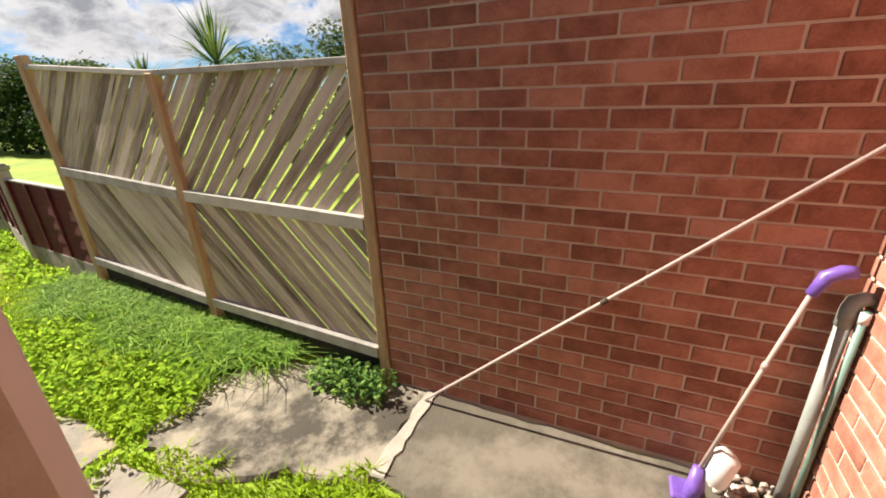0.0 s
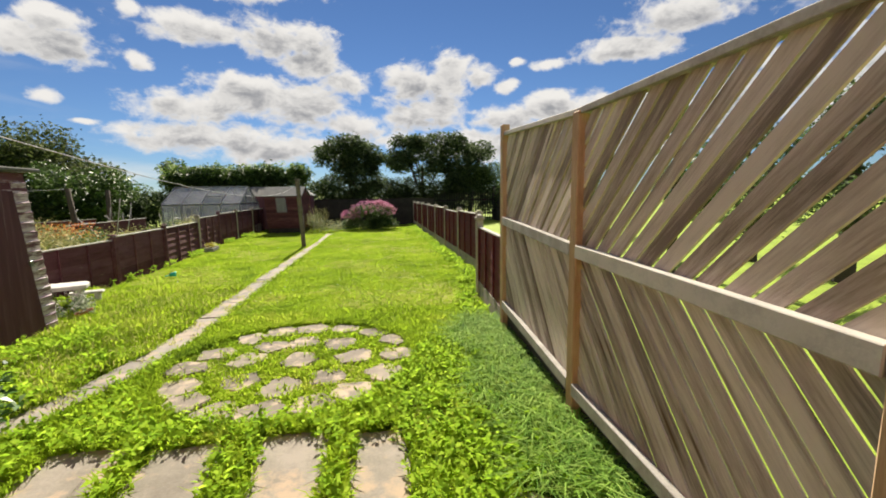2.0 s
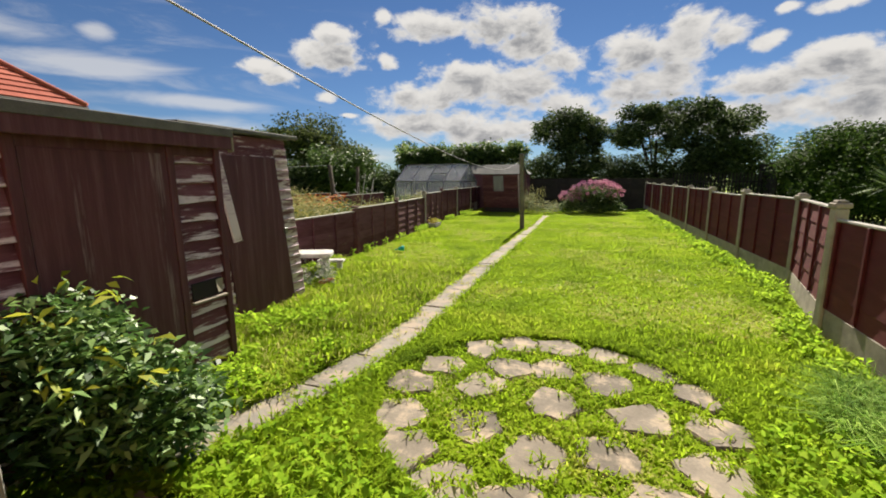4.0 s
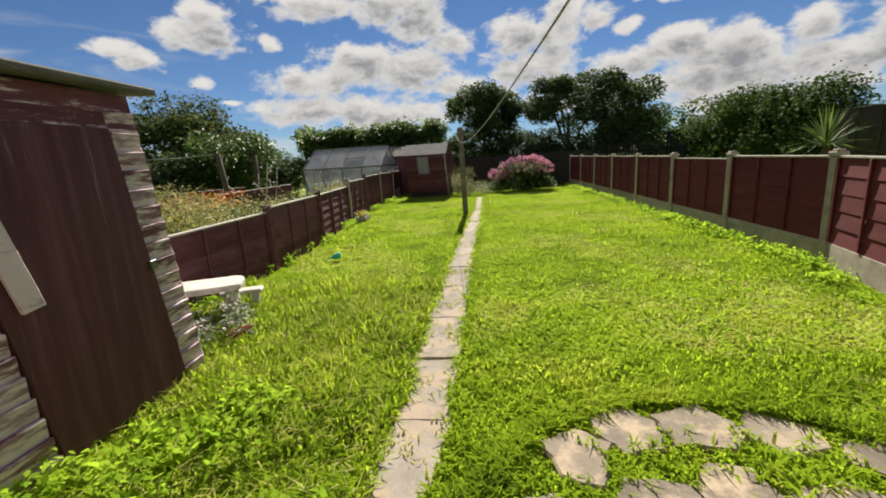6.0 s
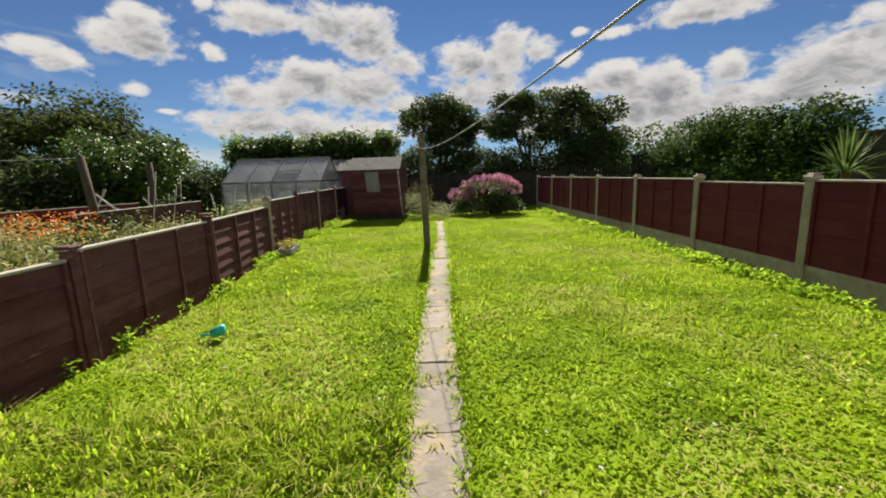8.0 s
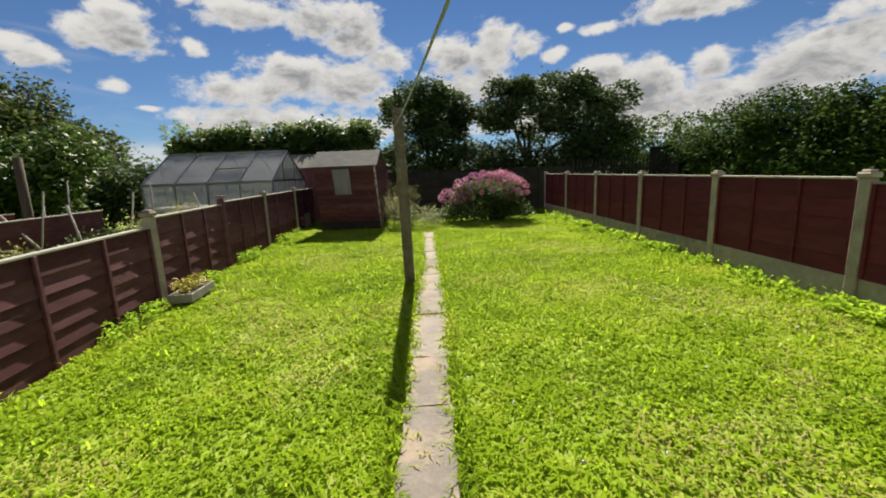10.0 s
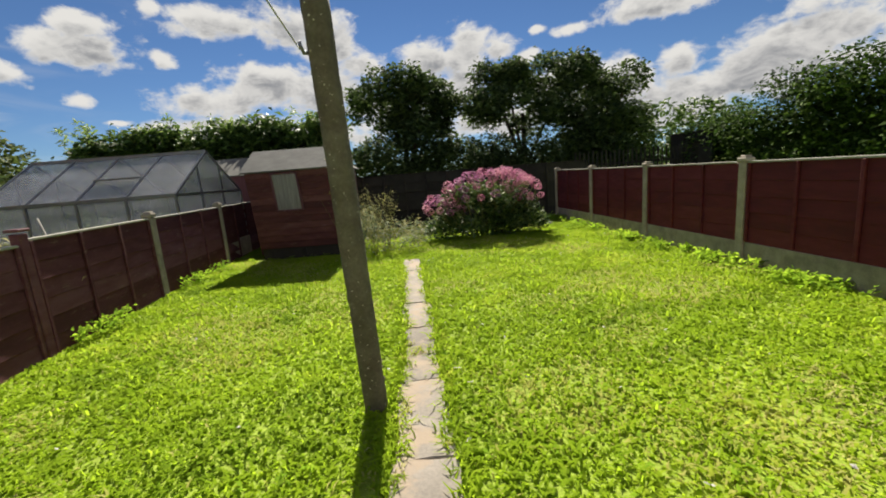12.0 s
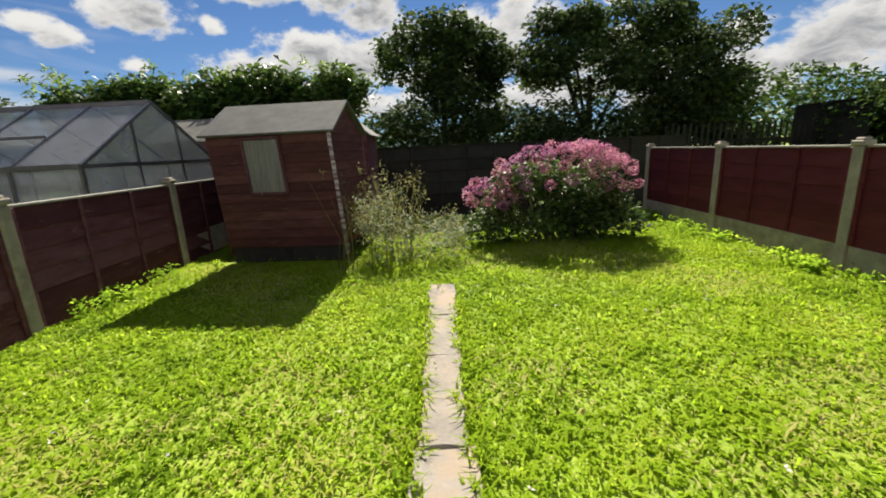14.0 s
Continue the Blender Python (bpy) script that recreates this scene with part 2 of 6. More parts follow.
BROWN_FENCE = material("brown_fence_paint", [(0.0687, 0.0178, 0.0231), (0.105, 0.0323, 0.0416), (0.145, 0.0565, 0.0716)], 3, 0.8, 0.4, 35, stretch=(1, 1, 4), vary=0.3, stain=(0.27, 0.2, 0.15), stain_at=(0.6, 0.8), stain_scale=4, depth=0.004)
CONCRETE = material("concrete_post", [(0.2, 0.17, 0.14), (0.31, 0.27, 0.22), (0.41, 0.36, 0.3)], 7, 0.92, 0.5, 110, vary=0.2, depth=0.004)
SHED_WOOD = material("peeling_shed_boards", [(0.09, 0.03, 0.038), (0.15, 0.052, 0.066), (0.23, 0.11, 0.13)], 4, 0.75, 0.6, 30, stretch=(0.5, 0.5, 4.5), vary=0.3, stain=(0.66, 0.58, 0.6), stain_at=(0.58, 0.68), stain_scale=8, depth=0.006, edge=(-0.005, -0.062, 0.17))
WORN_WOOD = material("bare_worn_boards", [(0.11, 0.042, 0.055), (0.2, 0.105, 0.13), (0.38, 0.27, 0.33)], 5, 0.8, 0.7, 40, stretch=(0.7, 0.7, 4.0), vary=0.3, stain=(0.64, 0.56, 0.57), stain_at=(0.46, 0.58), stain_scale=7, depth=0.006, edge=(0.0, -0.05, 0.16))
SMALL_SHED_WOOD = material("brown_red_boards", [(0.06, 0.018, 0.017), (0.095, 0.03, 0.027), (0.14, 0.055, 0.048)], 3, 0.8, 0.4, 35, stretch=(1, 1, 4), vary=0.3, stain=(0.17, 0.1, 0.08), stain_at=(0.58, 0.75), stain_scale=4, depth=0.004)
LEAF_DEEP = material("deep_hedge_leaf", [(0.02, 0.04, 0.01), (0.04, 0.085, 0.017), (0.09, 0.15, 0.03)], 0.5, 0.75, 0, 5, island=0.5, through_light=0.3, spec=0.12)
DRY = material("dry_weed", [(0.16, 0.17, 0.05), (0.3, 0.3, 0.1), (0.46, 0.42, 0.2)], 1.5, 0.7, 0, 8, island=0.6, through_light=0.45, spec=0.1)
SHED_DOOR = material("shed_door_paint", [(0.062, 0.022, 0.028), (0.094, 0.033, 0.04), (0.14, 0.062, 0.072)], 4, 0.7, 0.5, 34, stretch=(4, 4, 0.22), stain=(0.36, 0.28, 0.28), stain_at=(0.6, 0.76), stain_scale=2.6, depth=0.004)
FELT = material("roof_felt", [(0.07, 0.07, 0.065), (0.12, 0.12, 0.11), (0.17, 0.17, 0.15)], 5, 0.95, 0.5, 120, stain=(0.2, 0.22, 0.12), stain_at=(0.6, 0.75), depth=0.004)
FELT_GREY = material("grey_roof_felt", [(0.085, 0.088, 0.085), (0.125, 0.128, 0.122), (0.17, 0.172, 0.165)], 5, 0.95, 0.5, 120, depth=0.004)
STONE_WARM = material("sunlit_worn_stone", [(0.13, 0.112, 0.088), (0.2, 0.172, 0.135), (0.28, 0.24, 0.19)], 5, 0.92, 0.6, 60, vary=0.3, stain=(0.4, 0.32, 0.23), stain_at=(0.5, 0.62), stain_scale=5, depth=0.008)
STONE = material("paving_stone", [(0.14, 0.125, 0.1), (0.2, 0.18, 0.145), (0.27, 0.24, 0.2)], 5, 0.92, 0.6, 60, vary=0.3, stain=(0.35, 0.27, 0.19), stain_at=(0.5, 0.6), stain_scale=3.2, depth=0.008)
PATH_STONE = material("worn_path_concrete", [(0.165, 0.148, 0.128), (0.25, 0.225, 0.195), (0.35, 0.315, 0.275)], 3, 0.92, 0.7, 50, vary=0.15, stain=(0.34, 0.275, 0.21), stain_at=(0.5, 0.6), stain_scale=3.4, depth=0.008, knots=(5, 0.1, (0.08, 0.07, 0.05)))
PALE_MORTAR = material("pale_broken_mortar", [(0.3, 0.27, 0.22), (0.45, 0.41, 0.34)], 9, 0.95, 0.6, 90)
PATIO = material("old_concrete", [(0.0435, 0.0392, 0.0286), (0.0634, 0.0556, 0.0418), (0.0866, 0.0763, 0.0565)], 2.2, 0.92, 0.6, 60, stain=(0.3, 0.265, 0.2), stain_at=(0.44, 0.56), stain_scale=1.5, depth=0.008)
PATIO_DULL = material("grey_brown_concrete", [(0.075, 0.066, 0.048), (0.105, 0.092, 0.068), (0.14, 0.122, 0.092)], 1.6, 0.9, 0.5, 60, stain=(0.2, 0.175, 0.135), stain_at=(0.5, 0.64), stain_scale=1.1, depth=0.006)
WHITE_STONE = material("pale_cast_stone", [(0.36, 0.35, 0.32), (0.5, 0.48, 0.44), (0.62, 0.6, 0.55)], 7, 0.85, 0.4, 80, stain=(0.25, 0.26, 0.18), stain_at=(0.6, 0.75), depth=0.004)
UPVC = material("white_plastic", [(0.684, 0.63, 0.621), (0.729, 0.684, 0.675)], 4, 0.35, 0.03, 30, spec=0.5)
GREY_PLASTIC = material("grey_pipe", [(0.22, 0.24, 0.22), (0.31, 0.33, 0.3)], 6, 0.5, 0.1, 60, spec=0.5, stain=(0.38, 0.36, 0.3), stain_at=(0.55, 0.7))
GREEN_PLASTIC = material("green_pipe", [(0.13, 0.22, 0.18), (0.2, 0.31, 0.26)], 6, 0.5, 0.1, 60, spec=0.5)
PURPLE = material("purple_plastic", [(0.12, 0.06, 0.3), (0.2, 0.11, 0.45)], 5, 0.4, 0.03, 40, spec=0.5)
WHITE_PLASTIC = material("white_container", [(0.66, 0.64, 0.62), (0.78, 0.76, 0.74)], 8, 0.4, 0.05, 40, spec=0.5)
ROD = material("faded_prop", [(0.325, 0.247, 0.215), (0.442, 0.364, 0.325)], 12, 0.6, 0.1, 60, spec=0.4)
BARK = material("bark", [(0.05, 0.038, 0.026), (0.09, 0.07, 0.05)], 8, 0.95, 0.8, 40, stretch=(2, 2, 0.5), depth=0.02)
LEAF_DARK = material("tree_leaf", [(0.035, 0.058, 0.022), (0.07, 0.11, 0.038), (0.12, 0.17, 0.06)], 0.5, 0.75, 0, 5, island=0.6, through_light=0.36, spec=0.15)
LEAF_OLIVE = material("olive_tree_leaf", [(0.03, 0.046, 0.013), (0.06, 0.09, 0.024), (0.125, 0.155, 0.05)], 0.5, 0.75, 0, 5, island=0.7, through_light=0.3, spec=0.12)
LEAF_SHOOT = material("pale_shoot_leaf", [(0.1, 0.17, 0.03), (0.19, 0.29, 0.06), (0.3, 0.4, 0.12)], 1.0, 0.55, 0, 5, island=0.5, through_light=0.45, spec=0.2)
LEAF_MID = material("hedge_leaf", [(0.03, 0.06, 0.015), (0.06, 0.115, 0.025), (0.11, 0.18, 0.04)], 0.5, 0.5, 0, 5, island=0.5, through_light=0.35, spec=0.15)
LEAF_BUSH = material("bush_leaf", [(0.0525, 0.128, 0.03), (0.128, 0.255, 0.0525), (0.27, 0.42, 0.09)], 3, 0.7, 0, 9, island=0.7, through_light=0.35, spec=0.16)
LEAF_SHRUB = material("shrub_leaf", [(0.035, 0.085, 0.02), (0.09, 0.19, 0.04), (0.24, 0.38, 0.12)], 3, 0.45, 0, 9, island=0.8, through_light=0.35, spec=0.45)
LEAF_YOUNG = material("young_leaf", [(0.3, 0.36, 0.03), (0.48, 0.5, 0.06)], 3, 0.5, 0, 9, island=0.6, through_light=0.5)
LEAF_FLOWERING = material("dull_green_leaf", [(0.035, 0.075, 0.02), (0.08, 0.15, 0.035), (0.19, 0.26, 0.08)], 3, 0.6, 0, 9, island=0.7, through_light=0.3, spec=0.25)
PETAL_DEEP = material("mauve_petal", [(0.34, 0.075, 0.22), (0.5, 0.15, 0.36), (0.64, 0.3, 0.5)], 3, 0.6, 0, 12, island=0.7, through_light=0.35)
PETAL = material("pink_petal", [(0.45, 0.1, 0.24), (0.66, 0.24, 0.4), (0.8, 0.42, 0.5)], 3, 0.6, 0, 12, island=0.7, through_light=0.35)
YELLOW_FLOWER = material("yellow_plant", [(0.3, 0.3, 0.03), (0.5, 0.42, 0.05)], 3, 0.6, 0, 12, island=0.8, through_light=0.3)
ORANGE_FLOWER = material("orange_flower", [(0.55, 0.12, 0.02), (0.7, 0.28, 0.04)], 3, 0.6, 0, 12, island=0.8, through_light=0.3)
TERRACOTTA = material("terracotta", [(0.3, 0.1, 0.05), (0.42, 0.17, 0.09)], 6, 0.85, 0.2, 60)
TEAL = material("teal_plastic", [(0.02, 0.42, 0.36), (0.04, 0.5, 0.42)], 6, 0.4, 0, 60)
METAL = material("dull_aluminium", [(0.16, 0.165, 0.175), (0.24, 0.247, 0.26)], 6, 0.4, 0.05, 60, metal=0.9, spec=0.5)
ROPE = material("washing_line", [(0.3, 0.3, 0.32), (0.4, 0.4, 0.42)], 20, 0.7, 0.1, 80)
ROPE_DARK = material("dark_line", [(0.08, 0.09, 0.12), (0.12, 0.13, 0.17)], 20, 0.7, 0.1, 80)
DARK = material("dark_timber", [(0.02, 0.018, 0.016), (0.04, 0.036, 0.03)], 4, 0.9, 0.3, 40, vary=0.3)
TILE = material("red_roof_tile", [(0.3, 0.07, 0.045), (0.42, 0.12, 0.08)], 4, 0.8, 0.3, 40, vary=0.3, island=0.3)
RENDER_WALL = material("brown_house_wall", [(0.07, 0.05, 0.0425), (0.095, 0.07, 0.06)], 3, 0.9, 0.2, 60)
CURTAIN = material("pale_curtain", [(0.24, 0.21, 0.17), (0.34, 0.3, 0.24)], 4, 0.9, 0.2, 30, stretch=(12, 1, 0.5))
GREY_LEAF = material("grey_green_leaf", [(0.12, 0.17, 0.09), (0.22, 0.28, 0.16), (0.34, 0.38, 0.27)], 2, 0.8, 0, 8, island=0.6, through_light=0.35, spec=0.1)
CURTAIN_GREY = material("grey_curtain_behind_glass", [(0.12, 0.115, 0.1), (0.2, 0.19, 0.165), (0.28, 0.265, 0.23)], 4, 0.25, 0.1, 30, stretch=(12, 1, 0.4), spec=0.5)
PEBBLE = material("pebble", [(0.25, 0.2, 0.16), (0.4, 0.34, 0.28), (0.55, 0.5, 0.44)], 6, 0.8, 0.2, 60, island=0.9)
LAWN_FAR = GRASS_SOIL


def glass_material():
    m = bpy.data.materials.new("hazy_glass")
    m.use_nodes = True
    t = m.node_tree
    b = t.nodes["Principled BSDF"]
    b.inputs["Base Color"].default_value = (0.4, 0.41, 0.45, 1)
    b.inputs["Roughness"].default_value = 0.12
    tr = node(t, "ShaderNodeBsdfTransparent")
    tr.inputs[0].default_value = (0.84, 0.86, 0.87, 1)
    ms = node(t, "ShaderNodeMixShader")
    n = node(t, "ShaderNodeTexNoise", Scale=2.5, Detail=6.0, Roughness=0.7)
    co = node(t, "ShaderNodeTexCoord")
    t.links.new(co.outputs["Object"], n.inputs["Vector"])
    r = node(t, "ShaderNodeMapRange")
    r.inputs[1].default_value, r.inputs[2].default_value = 0.3, 0.7
    r.inputs[3].default_value, r.inputs[4].default_value = 0.2, 0.46
    t.links.new(n.outputs["Fac"], r.inputs[0])
    t.links.new(r.outputs[0], ms.inputs[0])
    t.links.new(b.outputs[0], ms.inputs[2])
    t.links.new(tr.outputs[0], ms.inputs[1])
    t.links.new(ms.outputs[0], t.nodes["Material Output"].inputs[0])
    return m


GLASS = glass_material()

# ---- builders ----
rng = random.Random(7)
nrng = np.random.default_rng(7)


def mesh_of(name, bm, mat, smooth=False):
    me = bpy.data.meshes.new(name)
    bm.to_mesh(me)
    bm.free()
    me.materials.append(mat)
    if smooth:
        me.shade_smooth()
    return me


def part(name, bm, mat, parent=None, label="", smooth=False):
    """One mesh object from a bmesh, under a thing or a part."""
    ob = new(name, mesh_of(name, bm, mat, smooth))
    if parent:
        ob.parent = parent
    return tagged(ob, label)


def thing(name, label, category, at=(0, 0, 0), turn=0.0, group=""):
    ob = new(name)
    ob.matrix_basis = pose(*at, 0, 0, turn)
    return tagged(ob, label, category, group)


def add_box(bm, c, s, rot=None, bevel=0.0, jitter=0.0, r=None):
    """A box of size s at c, turned by a matrix, with bevelled and slightly uneven edges."""
    m = Matrix.Translation(c) @ (rot or Matrix.Identity(4)) @ Matrix.Diagonal((*s, 1))
    vs = bmesh.ops.create_cube(bm, size=1.0, matrix=m)["verts"]
    if jitter:
        for v in vs:
            v.co += Vector([(r or rng).uniform(-jitter, jitter) for _ in range(3)])
    if bevel:
        es = list({e for v in vs for e in v.link_edges})
        bmesh.ops.bevel(bm, geom=es, offset=bevel, segments=1, affect="EDGES", profile=0.5)


def box(name, c, s, mat, parent=None, label="", rot=None, bevel=0.004, jitter=0.0):
    bm = bmesh.new()
    add_box(bm, c, s, rot, bevel, jitter)
    return part(name, bm, mat, parent, label)


def turned(rx=0, ry=0, rz=0):
    return pose(0, 0, 0, rx, ry, rz)


def add_tube(bm, pts, radius, sides=8, ends=True):
    """A round tube along points; radius a number or one per point."""
    pts = [Vector(p) for p in pts]
    rs = radius if isinstance(radius, (list, tuple)) else [radius] * len(pts)
    rings = []
    for i, p in enumerate(pts):
        d = (pts[min(i + 1, len(pts) - 1)] - pts[max(i - 1, 0)]).normalized()
        a = d.orthogonal().normalized() if i == 0 else (a - d * a.dot(d)).normalized()
        b = d.cross(a)
        rings.append([bm.verts.new(p + (a * math.cos(2 * math.pi * k / sides) + b * math.sin(2 * math.pi * k / sides)) * rs[i]) for k in range(sides)])
    for r0, r1 in zip(rings, rings[1:]):
        for k in range(sides):
            bm.faces.new((r0[k], r0[(k + 1) % sides], r1[(k + 1) % sides], r1[k]))
    if ends:
        bm.faces.new(rings[0][::-1])
        bm.faces.new(rings[-1])


def tube(name, pts, radius, mat, parent=None, label="", sides=8):
    bm = bmesh.new()
    add_tube(bm, pts, radius, sides)
    return part(name, bm, mat, parent, label, True)


def slab_mesh(poly, top, thick, bevel=0.012):
    """A flat stone from an outline, with a soft upper edge."""
    bm = bmesh.new()
    n = len(poly)
    cx, cy = sum(p[0] for p in poly) / n, sum(p[1] for p in poly) / n
    lo = [bm.verts.new((x, y, top - thick)) for x, y in poly]
    mid = [bm.verts.new((x, y, top - bevel)) for x, y in poly]
    hi = [bm.verts.new((x + (cx - x) * bevel / max(0.05, math.hypot(cx - x, cy - y)), y + (cy - y) * bevel / max(0.05, math.hypot(cx - x, cy - y)), top)) for x, y in poly]
    for a, b in ((lo, mid), (mid, hi)):
        for i in range(n):
            bm.faces.new((a[i], a[(i + 1) % n], b[(i + 1) % n], b[i]))
    bm.faces.new(hi)
    return bm


def rough_outline(pts, step=0.09, amount=0.012, r=rng):
    out = []
    for (x0, y0), (x1, y1) in zip(pts, pts[1:] + pts[:1]):
        k = max(1, int(math.hypot(x1 - x0, y1 - y0) / step))
        out += [(x0 + (x1 - x0) * i / k + r.uniform(-amount, amount), y0 + (y1 - y0) * i / k + r.uniform(-amount, amount)) for i in range(k)]
    return out


def leaf_object(name, places, normals_up, length, width, mat, parent=None, label="", droop=0.3, spread=1.0, r=nrng):
    """Many small folded leaves as one mesh: places (n,3), length and width arrays or numbers."""
    n = len(places)
    az = r.uniform(0, 2 * np.pi, n)
    tilt = r.uniform(-0.3, 1.1, n) * spread
    d = np.stack([np.cos(az) * np.cos(tilt), np.sin(az) * np.cos(tilt), np.sin(tilt) * normals_up], 1)
    s = np.stack([-np.sin(az), np.cos(az), np.zeros(n)], 1)
    roll = r.uniform(-0.9, 0.9, n)[:, None]
    upv = np.cross(d, s)
    s = s * np.cos(roll) + upv * np.sin(roll)
    ln = (length * r.uniform(0.6, 1.25, n))[:, None]
    wd = (width * r.uniform(0.6, 1.2, n))[:, None]
    base, mid, tip = places, places + d * ln * 0.5, places + d * ln - np.array([0, 0, 1]) * ln * droop
    v = np.stack([base, mid + s * wd / 2, tip, mid - s * wd / 2], 1).reshape(-1, 3)
    me = bpy.data.meshes.new(name)
    me.vertices.add(4 * n)
    me.vertices.foreach_set("co", v.astype(np.float32).ravel())
    me.loops.add(4 * n)
    me.loops.foreach_set("vertex_index", np.arange(4 * n, dtype=np.int32))
    me.polygons.add(n)
    me.polygons.foreach_set("loop_start", np.arange(0, 4 * n, 4, dtype=np.int32))
    me.polygons.foreach_set("loop_total", np.full(n, 4, dtype=np.int32))
    me.update(calc_edges=True)
    me.materials.append(mat)
    ob = new(name, me)
    if parent:
        ob.parent = parent
    return tagged(ob, label, kind="stuff")


def in_clumps(clumps, n, shell=0.55, r=nrng):
    """Points near the skins of ellipsoid clumps (x, y, z, rx, ry, rz)."""
    c = np.array(clumps, float)
    vol = (c[:, 3] * c[:, 4] * c[:, 5]) ** 0.67
    k = r.choice(len(c), n, p=vol / vol.sum())
    d = r.normal(size=(n, 3))
    d /= np.linalg.norm(d, axis=1)[:, None]
    rad = shell + (1.03 - shell) * r.random(n) ** 0.6
    rad = np.where(r.random(n) < 0.12, rad * r.uniform(1.0, 1.4, n), rad)
    return c[k, :3] + d * rad[:, None] * c[k, 3:]


def blades(name, xy, height, width, lean, mat, label="", z=0.0, r=nrng):
    """Grass blades of three faces each as one mesh."""
    n = len(xy)
    az = r.uniform(0, 2 * np.pi, n)
    h = height * r.uniform(0.5, 1.3, n)
    w = width * r.uniform(0.6, 1.3, n)
    ln = lean * r.uniform(0.2, 1.3, n) * h
    fx, fy = np.cos(az), np.sin(az)
    sx, sy = -fy * w / 2, fx * w / 2
    zz = np.zeros(n) + z
    p = np.empty((n, 5, 3))
    p[:, 0] = np.stack([xy[:, 0] + sx, xy[:, 1] + sy, zz], 1)
    p[:, 1] = np.stack([xy[:, 0] - sx, xy[:, 1] - sy, zz], 1)
    mx, my = xy[:, 0] + fx * ln * 0.35, xy[:, 1] + fy * ln * 0.35
    p[:, 2] = np.stack([mx - sx * 0.8, my - sy * 0.8, zz + h * 0.6], 1)
    p[:, 3] = np.stack([mx + sx * 0.8, my + sy * 0.8, zz + h * 0.6], 1)
    p[:, 4] = np.stack([xy[:, 0] + fx * ln, xy[:, 1] + fy * ln, zz + h * np.maximum(0.55, 1 - 0.25 * lean)], 1)
    base = np.arange(n)[:, None] * 5
    idx = np.concatenate([base + np.array([0, 1, 2, 3]), base + np.array([3, 2, 4])], 1).astype(np.int32)
    me = bpy.data.meshes.new(name)
    me.vertices.add(5 * n)
    me.vertices.foreach_set("co", p.astype(np.float32).ravel())
    me.loops.add(7 * n)
    me.loops.foreach_set("vertex_index", idx.ravel())
    me.polygons.add(2 * n)
    st = (np.arange(n)[:, None] * 7 + np.array([0, 4])).astype(np.int32)
    me.polygons.foreach_set("loop_start", st.ravel())
    me.polygons.foreach_set("loop_total", np.tile(np.array([4, 3], dtype=np.int32), n))
    me.update(calc_edges=True)
    me.materials.append(mat)
    return tagged(new(name, me), label, "grass", kind="stuff")


def structure(ob, label):
    return tagged(ob, label, kind="structure")


# ---- ground ----
bm = bmesh.new()
N = 60
xs = [-400, -120, -60, -30, -15] + [-8 + i * 0.5 for i in range(33)] + [15, 30, 60, 120, 400]
ys = [-60, -20, -8] + [-4 + i * 0.5 for i in range(60)] + [30, 40, 60, 120, 400, 900]
grid = [[bm.verts.new((x, y, -0.03)) for y in ys] for x in xs]
for a, b in zip(grid, grid[1:]):
    for i in range(len(ys) - 1):
        bm.faces.new((a[i], b[i], b[i + 1], a[i + 1]))
structure(part("ground", bm, GRASS_SOIL), "grassy ground of the gardens")

LX, RX = -4.2, 2.8          # left and right fences
RIGHT_Y = [8.4 + 1.915 * i for i in range(8)]
LEFT_POSTS = [(-4.08, 7.0), (-4.0, 8.97), (-4.06, 10.98), (-4.28, 13.42), (-4.4, 15.4), (-4.45, 17.33), (-4.45, 19.4)]


def right_edge(y):
    """x of the right boundary at y."""
    for (y0, x0), (y1, x1) in (((1.2, 2.0), (4.9, 2.2)), ((4.9, 2.2), (6.6, 2.33)), ((6.6, 2.33), (8.38, 2.78)), ((8.38, 2.78), (40, 2.8))):
        if y <= y1:
            return x0 + (x1 - x0) * max(0, y - y0) / (y1 - y0)
    return RX


PATH_Y, PATH_X = [3.2, 4.2, 5.2, 9.0, 12.0, 14.6, 18], [-1.95, -1.6, -1.4, -1.34, -1.24, -1.14, -1.1]


def path_x(y):
    """Centre of the slab path at y."""
    for (y0, x0), (y1, x1) in (((-5, -1.95), (3.2, -1.95)), ((3.2, -1.95), (4.2, -1.6)), ((4.2, -1.6), (5.2, -1.4)), ((5.2, -1.4), (9.0, -1.34)), ((9.0, -1.34), (12.0, -1.24)), ((12.0, -1.24), (14.6, -1.14)), ((14.6, -1.14), (18, -1.1))):
        if y <= y1:
            return x0 + (x1 - x0) * max(0, y - y0) / (y1 - y0)
    return -1.1


# ---- walls ----


def brick_wall(name, label, origin, along, length, height, sides=1, depth=0.2):
    """Mortar body with bricks standing a little proud of it. along: turn in degrees; the face looks to the wall's own -y."""
    wall = structure(thing(name, label, "wall", origin, along), label)
    box("mortar_body", (length / 2, depth / 2 - 0.004, height / 2 - 0.06), (length, depth, height + 0.1), MORTAR, wall, bevel=0)
    return wall


BL, BH, BJ = 0.227, 0.0775, 0.012
neighbour_wall = brick_wall("wall_east", "tall red brick wall of the neighbouring extension", (2.0, 1.2, 0), -90, 3.2, 3.2)
house_wall = brick_wall("wall_south", "red brick wall closing the passage", (2.0, -1.03, 0), 180, 1.72, 3.2)

